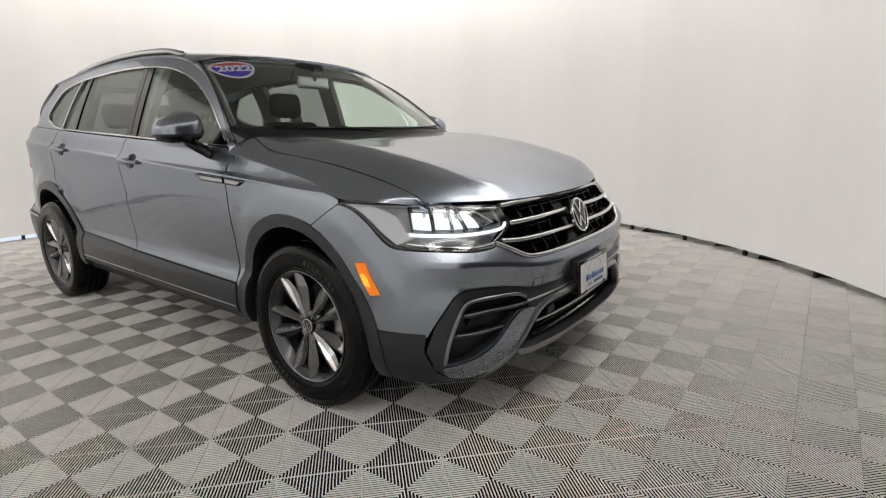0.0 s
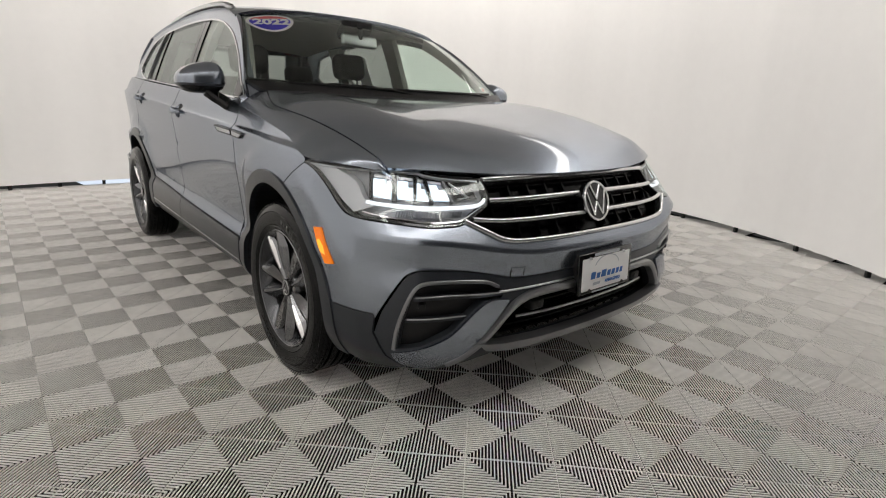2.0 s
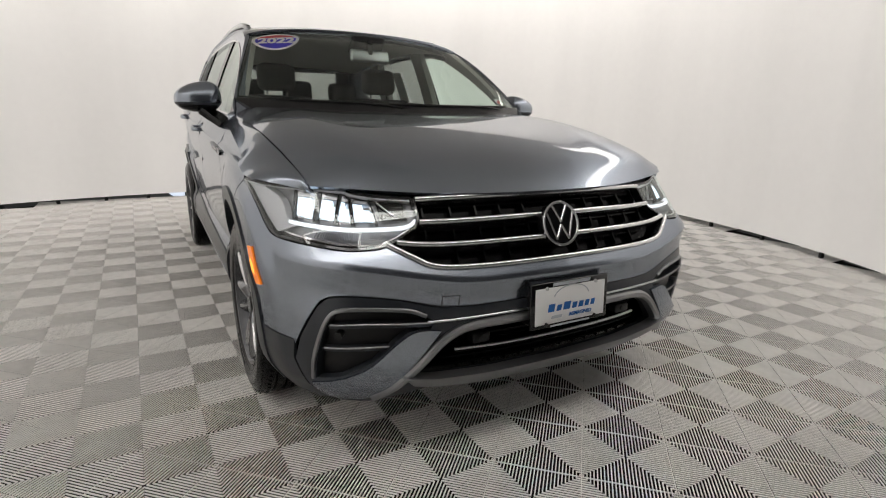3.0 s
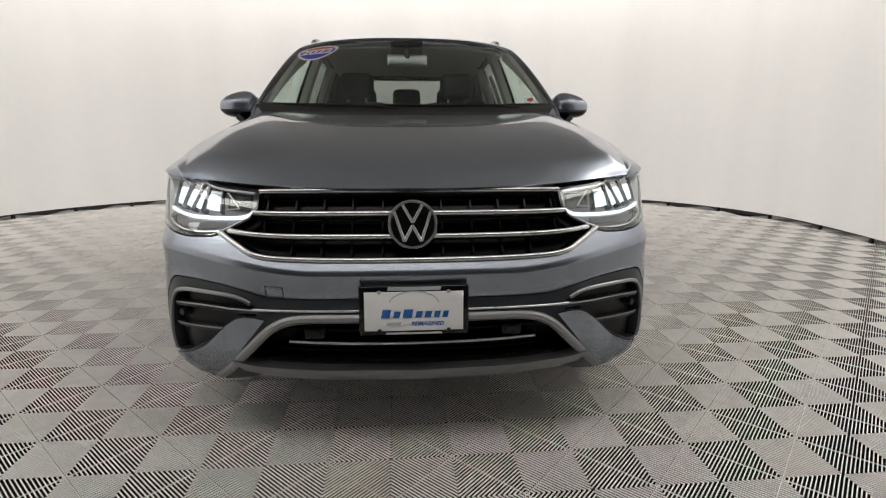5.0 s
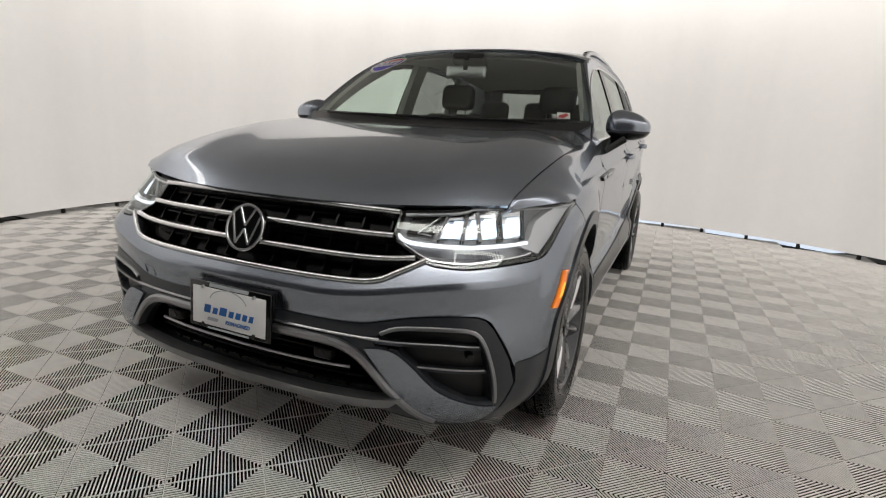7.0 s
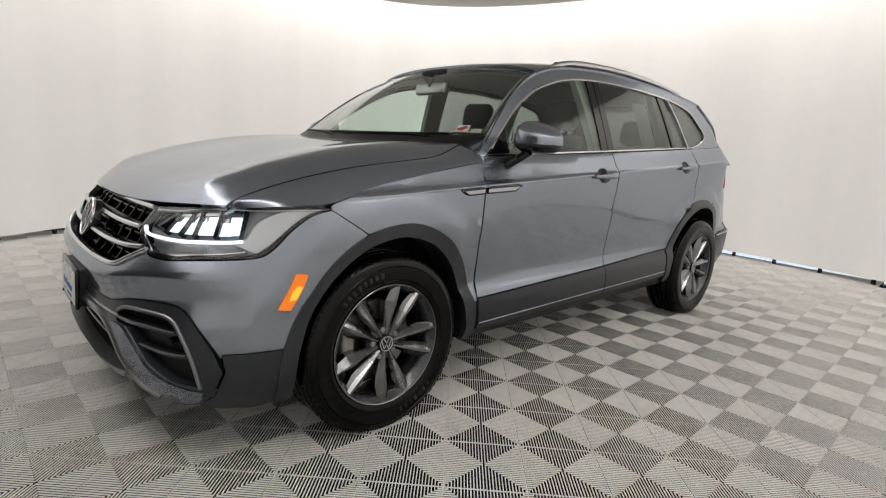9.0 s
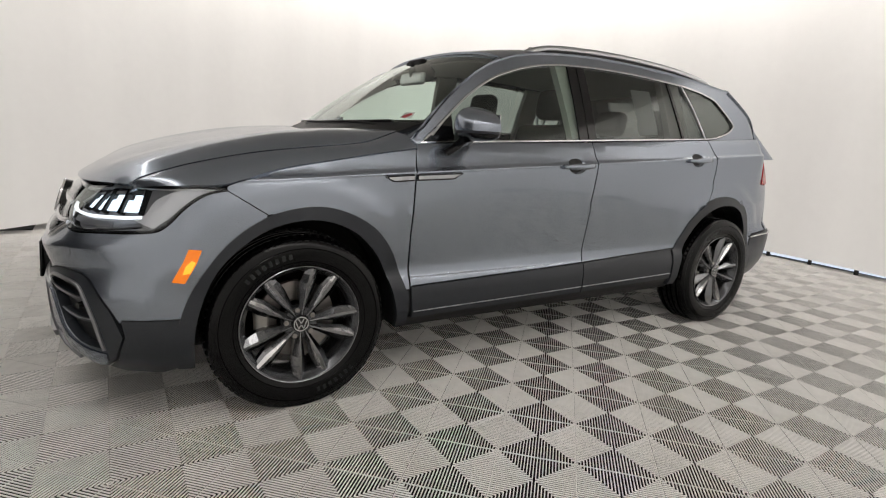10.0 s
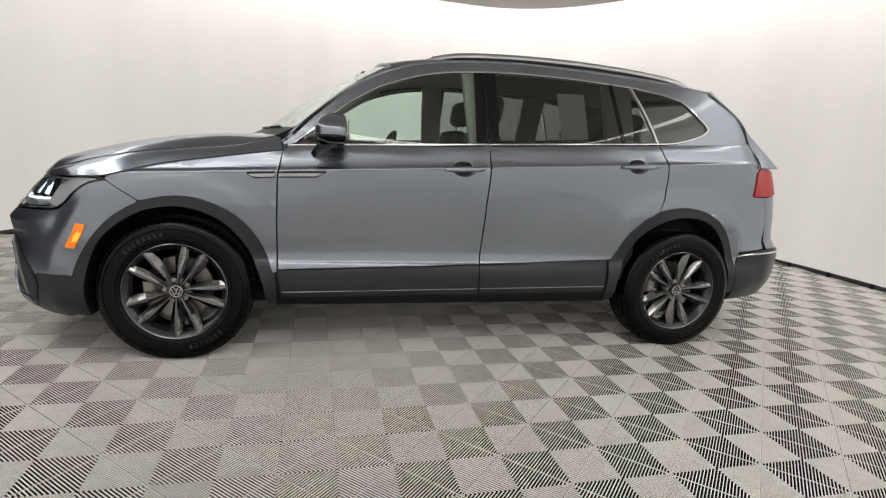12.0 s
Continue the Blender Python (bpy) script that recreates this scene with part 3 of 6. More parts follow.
# rear quarter
quarter_low = [sy(2.581, 1.1955), sy(2.619, 1.10), sy(2.629, 1.0), sy(2.625, 0.90), sy(2.603, 0.828)] + [p for p in rear_arch_out if p[0] > sy(2.61, 0)[0]] + [sy(3.22, 0.585), sy(3.40, 0.607)]
quarter_low += [sy(3.428, 0.75), sy(3.407, 0.92), sy(3.275, 0.925), sy(3.292, 1.075), sy(3.36, 1.10), sy(3.36, 1.145), sy(3.3, z_belt(3.3) - 0.002), sy(3.0, z_belt(3.0) - 0.002)]
sheet("quarter_panel", quarter_low, skin, M_PAINT, car, step=0.035, mirror=True, rows=SHOULDER)
bump = [sy(3.20, 0.50), sy(3.225, 0.578), sy(3.405, 0.60), sy(3.60, 0.60), Vector((PLAN_S[-1], 0.60)), Vector((PLAN_S[-1], 0.30)), sy(3.60, 0.30), sy(3.40, 0.285), sy(3.20, 0.275)]
rear_bumper = sheet("rear_bumper", bump, skin, M_CLAD, car, out=0.004, step=0.04, mirror=True)
for mir in (False, True):
    part("bumper_strip", trim_on(skin, [sy(3.21, 0.560), sy(3.3, 0.572), sy(3.40, 0.581), sy(3.5, 0.585), sy(3.62, 0.585)], strip(0.005, 0.006), out=0.005, mirror=mir), M_CHROME, rear_bumper[1 if mir else 0], "thin chrome strip")
tail = [sy(3.279, 0.93), sy(3.297, 1.07), sy(3.355, 1.098), sy(3.50, 1.09), sy(3.62, 1.08), sy(3.62, 0.95), sy(3.50, 0.935), sy(3.40, 0.927)]
lamps = sheet("tail_light", tail, skin, M_RED, car, out=0.006, step=0.03, mirror=True, label="red tail light lens")

# tailgate and rear screen
gate = [sy(3.425, 0.605), sy(3.43, 0.75), sy(3.41, 0.92), sy(3.62, 0.942), sy(3.63, 1.08), sy(3.37, 1.105), sy(3.37, 1.145)] + [Vector((PLAN_S[-1], 1.145)), Vector((PLAN_S[-1], 0.605))]
sheet("tailgate", gate, skin, M_PAINT, car, step=0.05, mirror=True)


def back(u, v, out=0.0):
    """The rear screen's surface: u across, v up from the lower edge."""
    w = 0.76 - 0.17 * v
    return u * w, 3.60 - 0.44 * v - 0.20 * abs(u) ** 2.4 * (1 - 0.35 * v) + out, 1.15 + 0.40 * v


sheet("rear_screen", [(-0.86, 0.06), (0.86, 0.06), (0.84, 0.9), (-0.84, 0.9)], back, M_TINT, car, thick=0.004, step=0.1, label="dark tinted rear window")
sheet("tailgate_frame", [(-1, 0), (1, 0), (1, 1), (-1, 1)], back, M_PAINT, car, out=-0.003, thick=0.03, step=0.1, holes=[[(-0.84, 0.08), (0.84, 0.08), (0.82, 0.88), (-0.82, 0.88)]])

# rear corner posts, from the flank round to the tailgate
for mir in (False, True):
    A = bend([skin(*sy(3.345, 1.10), 0.0015), skin(*sy(3.345, 1.145), 0.0015), cabin(3.27, 1.24, 0.0015), cabin(3.19, 1.36, 0.0015), cabin(3.08, 1.45, 0.0015), cabin(2.97, 1.522, 0.0015)], 4)
    rows = []
    for i, p in enumerate(A):
        q = Vector(back(1.0, -0.12 + 1.12 * i / (len(A) - 1), 0.004))
        rows.append([p.lerp(q, t) + Vector((0.007, 0.004, 0)) * math.sin(math.pi * t) for t in [j / 6 for j in range(7)]])
    part("rear_corner", grid_bm(rows, 0.01, mir), M_PAINT, car, smooth=60)

# glasshouse side: frame, glass and bright surround
dlo_low = [Vector((y, z_belt(y) + 0.004)) for y in (0.535, 0.9, 1.3, 1.8, 2.2, 2.56)]
dlo_end = bend([(2.56, z_belt(2.56) + 0.004), (2.70, 1.216), (2.84, 1.252), (2.91, 1.284), (2.934, 1.310), (2.916, 1.342), (2.855, 1.398), (2.800, 1.444), (2.765, 1.464), (2.70, 1.481), (2.62, 1.497), (2.45, 1.518)], 3)
dlo_top = bend([(2.45, 1.518), (2.20, 1.532), (1.98, 1.540), (1.75, 1.540), (1.56, 1.533), (1.40, 1.520), (1.226, 1.492), (1.049, 1.438), (0.934, 1.386), (0.792, 1.295), (0.652, 1.176), (0.535, z_belt(0.535) + 0.004)], 4)
DLO = dlo_low + dlo_end[1:] + dlo_top[1:-1]
roof_edge = bend([(0.475, 1.085), (0.60, 1.200), (0.74, 1.315), (0.88, 1.415), (1.0, 1.480), (1.17, 1.535), (1.40, 1.570), (1.70, 1.588), (2.0, 1.587), (2.3, 1.577), (2.6, 1.557), (2.85, 1.535), (3.0, 1.520)], 4)
frame_line = [Vector((y, z_belt(y) - 0.001)) for y in (0.485, 1.0, 1.6, 2.2, 2.6, 3.0, 3.3)] + [Vector((3.20, 1.36))] + roof_edge[::-1]
sheet("body_side_frame", frame_line, cabin, M_PAINT, car, thick=0.03, step=0.03, holes=[DLO], mirror=True)


def slice_line(line, y0, y1):
    return [p for p in line if y0 < p[0] < y1]


def slanted(ya, za, yb, zb):
    return [Vector((ya, za)), Vector((yb, zb))]


def top_z(y):
    return min(dlo_top, key=lambda p: abs(p[0] - y))[1]


panes = (
    ("side_window", "front_door", M_SIDE, [Vector((0.70, z_belt(0.70)))] + [Vector((y, z_belt(y))) for y in (1.0, 1.3, 1.497)] + [Vector((1.494, top_z(1.49)))] + [p for p in dlo_top if 0.72 < p[0] < 1.49] + [Vector((0.70, top_z(0.70)))], "faintly green front door window"),
    ("rear_side_window", "rear_door", M_TINT, [Vector((y, z_belt(y))) for y in (1.612, 2.0, 2.36)] + [Vector((2.300, top_z(2.30)))] + [p for p in dlo_top if 1.62 < p[0] < 2.29] + [Vector((1.605, top_z(1.605)))], "dark privacy glass"),
    ("rear_vent_window", "rear_door", M_TINT, [Vector((2.372, z_belt(2.37))), Vector((2.570, z_belt(2.57))), Vector((2.418, 1.516)), Vector((2.312, top_z(2.31)))], "dark fixed vent glass"),
)
for name, door, m, line, lab in panes:
    sheet(name, line, cabin, m, doors[door], out=-0.012, thick=0, step=0.06, mirror=True, label=lab)
sheet("quarter_window", [Vector((2.592, z_belt(2.59)))] + [p for p in dlo_end if p[1] > z_belt(p[0]) and p[0] > 2.6] + [Vector((2.445, 1.514))], cabin, M_TINT, car, out=-0.010, thick=0, step=0.05, mirror=True, label="dark quarter window")
# black posts between the panes
for name, line in (("b_pillar_cover", [Vector((1.490, z_belt(1.49))), Vector((1.552, z_belt(1.55))), Vector((1.548, top_z(1.55))), Vector((1.487, top_z(1.49)))]),
                   ("b_pillar_cover", [Vector((1.559, z_belt(1.56))), Vector((1.616, z_belt(1.616))), Vector((1.609, top_z(1.61))), Vector((1.555, top_z(1.555)))]),
                   ("window_divider", [Vector((2.356, z_belt(2.36))), Vector((2.376, z_belt(2.38))), Vector((2.316, top_z(2.32))), Vector((2.296, top_z(2.30)))]),
                   ("mirror_sail", [Vector((0.552, z_belt(0.552))), Vector((0.71, z_belt(0.71)))] + [Vector((0.71, top_z(0.71)))] + [p for p in dlo_top if 0.56 < p[0] < 0.70])):
    sheet(name, line, cabin, M_GLOSS, car, out=-0.006, thick=0.008, step=0.05, mirror=True, label="gloss black")
for mir in (False, True):
    part("window_surround", trim_on(cabin, DLO, [(-0.006, -0.012), (0.006, -0.012), (0.006, 0.001), (0.003, 0.004), (-0.003, 0.004), (-0.006, 0.001)], n=0, closed=True, mirror=mir), M_CHROME, car, "polished chrome window surround")
    part("rear_pillar_strip", trim_on(cabin, [(2.582, z_belt(2.58)), (2.51, 1.37), (2.432, 1.514)], strip(0.007, 0.004, -0.012), mirror=mir), M_SATIN, car, "satin silver pillar strip")


# roof, from cant rail to cant rail
def roof_section(y):
    z = next(a[1] + (b[1] - a[1]) * (y - a[0]) / (b[0] - a[0]) for a, b in zip(roof_edge, roof_edge[1:]) if a[0] <= y <= b[0] + 1e-6)
    return cabin(y, z)[0], z


roof_mid = spline([(0.99, 1.561), (1.10, 1.582), (1.25, 1.603), (1.45, 1.623), (1.8, 1.642), (2.2, 1.638), (2.6, 1.615), (2.9, 1.585), (3.08, 1.560)])
rows = []
for i in range(41):
    v = i / 40
    row = []
    for j in range(33):
        u = j / 16 - 1
        yc = 0.992 + (3.09 - 0.992) * v
        ys = 1.045 + (2.98 - 1.045) * v
        y = yc + (ys - yc) * abs(u) ** 2.2
        xe, ze = roof_section(ys)
        k = 1 - (1 - abs(u) ** 2.6) ** 0.85
        x = xe * math.copysign(1 - (1 - abs(u)) ** 1.12, u)
        row.append((x, y, roof_mid(yc) + (ze - roof_mid(yc)) * k))
    rows.append(row)
part("roof", grid_bm(rows, 0.012), M_PAINT, car, smooth=50)
part("rear_spoiler", grid_bm([[(0.62 * u, 3.075 - 0.085 * abs(u) ** 2.2 + 0.10 * w * (1 - 0.35 * abs(u) ** 2), 1.562 - 0.044 * abs(u) ** 2.6 - 0.025 * w) for u in [k / 12 - 1 for k in range(25)]] for w in (0, 0.5, 1.0)], 0.02), M_PAINT, car)

# windscreen: lower and upper edges
screen_low = lambda u: Vector((0.822 * u, 0.315 + 0.235 * abs(u) ** 2.2, 1.128 + 0.022 * abs(u) ** 2.4))
screen_top = lambda u: Vector((0.642 * u, 0.985 + 0.050 * abs(u) ** 2.2, 1.558 - 0.048 * abs(u) ** 2.6))


def screen(u, v, out=0.0):
    a, b = screen_low(u), screen_top(u)
    p = a + (b - a) * v
    bow = 4 * v * (1 - v) * 0.026
    return p.x, p.y - (bow + out) * 0.66, p.z + (bow + out) * 0.75


sheet("windscreen", [(-0.985, 0.0), (0.985, 0.0), (0.985, 1.0), (-0.985, 1.0)], screen, M_SCREEN, car, thick=0, step=0.07, label="clear windscreen with a faint green tint")
sheet("windscreen_border", [(-0.99, -0.01), (0.99, -0.01), (0.99, 1.005), (-0.99, 1.005)], screen, M_GLOSS, car, out=-0.004, thick=0.003, step=0.07,
      holes=[[(-0.972, 0.10), (-0.965, 0.078), (0.965, 0.078), (0.972, 0.10), (0.965, 0.965), (0.17, 0.965), (0.10, 0.85), (-0.10, 0.85), (-0.17, 0.965), (-0.965, 0.965)]], label="black ceramic border of the windscreen")
# front pillars, between screen and side frame
for mir in (False, True):
    rows = []
    for i in range(25):
        v = i / 24
        p = Vector(screen(0.99, v))
        k = v * 0.985
        q0 = bend([(0.475, 1.085), (0.60, 1.200), (0.74, 1.315), (0.88, 1.415), (1.0, 1.480), (1.075, 1.507)], 6)
        g = k * (len(q0) - 1)
        w = q0[int(g)].lerp(q0[min(len(q0) - 1, int(g) + 1)], g - int(g))
        q = Vector(cabin(w[0], w[1], 0.0))
        rows.append([p.lerp(q, t) + Vector((0.5, -0.25, 0.6)).normalized() * 0.012 * math.sin(math.pi * t) for t in [j / 8 for j in range(9)]])
    part("front_pillar", grid_bm(rows, 0.0, mir), M_PAINT, car, smooth=60)

# bonnet
# stations from nose to cowl: centre y and z, seam x and y, shoulder height, seam height
HOOD = [(-0.734, 0.852, 0.765, -0.556, 0.886, 0.878),
        (-0.704, 0.872, 0.772, -0.524, 0.926, 0.900),
        (-0.650, 0.904, 0.780, -0.460, 0.987, 0.926),
        (-0.540, 0.953, 0.790, -0.340, 1.019, 0.962),
        (-0.350, 1.009, 0.800, -0.140, 1.067, 1.005),
        (-0.100, 1.061, 0.800, 0.090, 1.104, 1.036),
        (0.120, 1.095, 0.785, 0.270, 1.110, 1.058),
        (0.270, 1.107, 0.735, 0.475, 1.120, 1.120)]
hood_f = [spline([(i, h[k]) for i, h in enumerate(HOOD)]) for k in range(6)]


def hood_at(u, v):
    t = v * (len(HOOD) - 1)
    yc, zc, xe, ye, zs, ze = (f(t) for f in hood_f)
    a = abs(u)
    # a full crown with a shoulder that turns down to the seam, and one soft fold along each flank
    z = zc + (zs - zc) * a ** 2.90 - (zs - ze) * (max(0.0, a - 0.76) / 0.24) ** 2
    fold = 0.62 + 0.16 * v
    z += 0.0045 * smooth(0.12, 0.3, v) * math.exp(-((a - fold) / 0.065) ** 2 if a > fold else -((a - fold) / 0.16) ** 2)
    return Vector((u * xe, yc + (ye - yc) * a ** 2.4, z))


us = [k / 40 - 1 for k in range(81)]
vs = [0, 0.02, 0.05, 0.09, 0.13] + [0.13 + 0.87 * k / 30 for k in range(1, 31)]
part("bonnet", grid_bm([[hood_at(u, v) for u in us] for v in vs], 0.012), M_PAINT, car, smooth=50)
# the black cowl between bonnet and screen
rows = []
for t in (0, 0.5, 1):
    rows.append([hood_at(u * 0.99, 0.985).lerp(Vector(screen(u * 0.985, 0.04)), t) - Vector((0, 0, 0.014)) for u in [k / 20 - 1 for k in range(41)]])
part("cowl", grid_bm(rows, 0.02), M_BLACK, car)
# fender tops
for mir in (False, True):
    A = [Vector(skin(p[0], p[1])) for p in bend([sy(0.497, 1.052), sy(0.33, 1.026), sy(0.184, 1.002), sy(-0.061, 0.958), sy(-0.235, 0.907), sy(-0.30, 0.893), sy(-0.40, 0.889), sy(-0.50, 0.883), sy(-0.575, 0.876)], 5)]
    rows = []
    for i, p in enumerate(A):
        w = 1 - i / (len(A) - 1)
        q = hood_at(1.0, 0.01 + 0.99 * w) + Vector((0.004, 0, -0.002))
        rows.append([p.lerp(q, t) + Vector((0, 0, 0.010)) * math.sin(math.pi * t) for t in [j / 6 for j in range(7)]])
    part("fender_top", grid_bm(rows, 0.01, mir), M_PAINT, car, smooth=60)
    # the corner between fender, pillar and bonnet
    a = Vector(skin(*sy(0.497, 1.052)))
    b = hood_at(1.0, 1.0) + Vector((0.004, 0, -0.002))
    c, d = Vector(cabin(0.49, z_belt(0.49) + 0.012)), Vector(screen(0.985, 0.02))
    part("pillar_foot", grid_bm([[a.lerp(b, t).lerp(c.lerp(d, t), w) + Vector((0, 0, 0.006)) * math.sin(math.pi * t) for t in [j / 6 for j in range(7)]] for w in (0, 0.5, 1)], 0.008, mir), M_PAINT, car, smooth=60)

# ---- front end ----
def fx(pairs):
    return [sx(x, z) for x, z in pairs]


arch_front = [p for p in front_arch_out if p[0] < sy(-0.130, 0)[0] and p[1] > 0.432][::-1]
grille_low = bend(fx([(0, 0.648), (0.2, 0.648), (0.40, 0.652), (0.487, 0.663), (0.54, 0.688), (0.612, 0.722)]), 4)
lamp_low = bend(fx([(0.64, 0.716), (0.72, 0.714), (0.80, 0.720)]) + [sy(-0.522, 0.728), sy(-0.462, 0.752), sy(-0.398, 0.818), sy(-0.335, 0.862), sy(-0.268, 0.878)], 4)
duct_out = bend(fx([(0.853, 0.40), (0.842, 0.445), (0.806, 0.550), (0.79, 0.575), (0.765, 0.587), (0.71, 0.588), (0.655, 0.584), (0.583, 0.573), (0.515, 0.557), (0.45, 0.541), (0.36, 0.536), (0.2, 0.536), (0, 0.536)]), 4)
half = grille_low + lamp_low[0:] + [sy(-0.139, 0.795)] + arch_front + [sy(-0.429, 0.432)] + fx([(0.852, 0.430)]) + duct_out[2:]
half = [p for i, p in enumerate(half) if i == 0 or (p - half[i - 1]).length > 1e-4]
front_bumper = sheet("front_bumper", half[:-1] + flip(half)[::-1][:-1], skin, M_PAINT, car, step=0.03, rows=FOLD)[0]

# lower apron: dark frame with a wide mouth and two side ducts
low_edge = fx([(0, 0.532), (0.2, 0.532), (0.36, 0.532), (0.45, 0.537), (0.515, 0.553), (0.583, 0.569), (0.655, 0.580), (0.71, 0.584), (0.763, 0.583), (0.786, 0.572), (0.802, 0.548), (0.838, 0.443), (0.851, 0.365), (0.835, 0.28), (0.80, 0.235), (0.74, 0.222), (0.66, 0.215), (0.58, 0.235), (0.50, 0.262), (0.30, 0.255), (0, 0.250)])
mouth = fx([(0, 0.460), (0.2, 0.460), (0.34, 0.458), (0.42, 0.440), (0.47, 0.405), (0.555, 0.318), (0.50, 0.306), (0.3, 0.296), (0, 0.292)])
duct = fx([(0.475, 0.497), (0.53, 0.533), (0.60, 0.543), (0.68, 0.548), (0.745, 0.543), (0.768, 0.525), (0.785, 0.48), (0.803, 0.40), (0.812, 0.318), (0.75, 0.333), (0.66, 0.380), (0.59, 0.447), (0.555, 0.472), (0.49, 0.476)])
apron = sheet("lower_apron", low_edge[:-1] + [low_edge[-1]] + flip(low_edge)[::-1][1:-1], skin, M_CLAD, car, step=0.03, thick=0.05,
              holes=[mouth[:-1] + [mouth[-1]] + flip(mouth)[::-1][1:-1], duct, flip(duct)], label="charcoal lower apron with a wide mouth")[0]
corner = [sy(-0.432, 0.4275), sy(-0.443, 0.36), sy(-0.447, 0.225), sy(-0.50, 0.205), sx(0.84, 0.21), sx(0.804, 0.231), sx(0.839, 0.278), sx(0.855, 0.365), sx(0.851, 0.4255)]
sheet("corner_cladding", corner, skin, M_CLAD, car, step=0.035, mirror=True)
back_line = fx([(0, 0.90), (0.45, 0.885), (0.60, 0.87), (0.72, 0.86)]) + [sy(-0.50, 0.80), sy(-0.42, 0.60), sy(-0.42, 0.24)] + fx([(0.80, 0.26), (0.6, 0.27), (0, 0.27)])
sheet("front_carrier", back_line[:-1] + [back_line[-1]] + flip(back_line)[::-1][1:-1], skin, M_MESH, car, out=-0.085, thick=0.05, step=0.07)
# mouth: slats, lip and surround
part("mouth_slat", trim_on(skin, both(fx([(0, 0.372), (0.2, 0.373), (0.40, 0.380)])), [(-0.004, -0.05), (0.004, -0.05), (0.006, 0), (-0.006, 0)], out=-0.026), M_MESH, apron)
part("mouth_strip", trim_on(skin, both(fx([(0, 0.378), (0.2, 0.379), (0.40, 0.386)])), strip(0.004, 0.003), out=-0.024), M_SATIN, apron, "thin satin silver strip")
for z in (0.345, 0.320, 0.415):
    part("mouth_slat", trim_on(skin, both(fx([(0, z), (0.2, z), (0.44, z + 0.006)])), [(-0.003, -0.03), (0.003, -0.03), (0.004, 0), (-0.004, 0)], out=-0.045), M_MESH, apron)
for k in range(-6, 7):
    if k:
        part("mouth_rib", trim_on(skin, [sx(k * 0.062, 0.30), sx(k * 0.062, 0.37)], [(-0.002, -0.02), (0.002, -0.02), (0.002, 0), (-0.002, 0)], out=-0.05, n=2), M_MESH, apron)
lip = fx([(0, 0.300), (0.3, 0.304), (0.48, 0.314), (0.575, 0.330), (0.54, 0.296), (0.44, 0.272), (0.3, 0.258), (0, 0.250)])
sheet("front_lip", lip[:-1] + [lip[-1]] + flip(lip)[::-1][1:-1], skin, M_LIP, car, out=0.022, thick=0.05, step=0.025, bulge=lambda s, z: 0.10 * (z - 0.27), label="satin graphite lower lip")
part("mouth_surround", trim_on(skin, both(fx([(0, 0.474), (0.2, 0.474), (0.33, 0.473), (0.40, 0.461), (0.46, 0.425), (0.53, 0.355), (0.60, 0.288), (0.66, 0.246)])), [(-0.016, -0.02), (0.016, -0.02), (0.014, 0.008), (0.006, 0.014), (-0.006, 0.014), (-0.014, 0.008)], out=0.002), M_LIP, car, "satin graphite moulding round the lower mouth")
part("apron_strip", trim_on(skin, both(fx([(0, 0.497), (0.25, 0.497), (0.42, 0.497), (0.50, 0.499)])), strip(0.0035, 0.004), out=0.001), M_SATIN, apron, "thin satin strip")
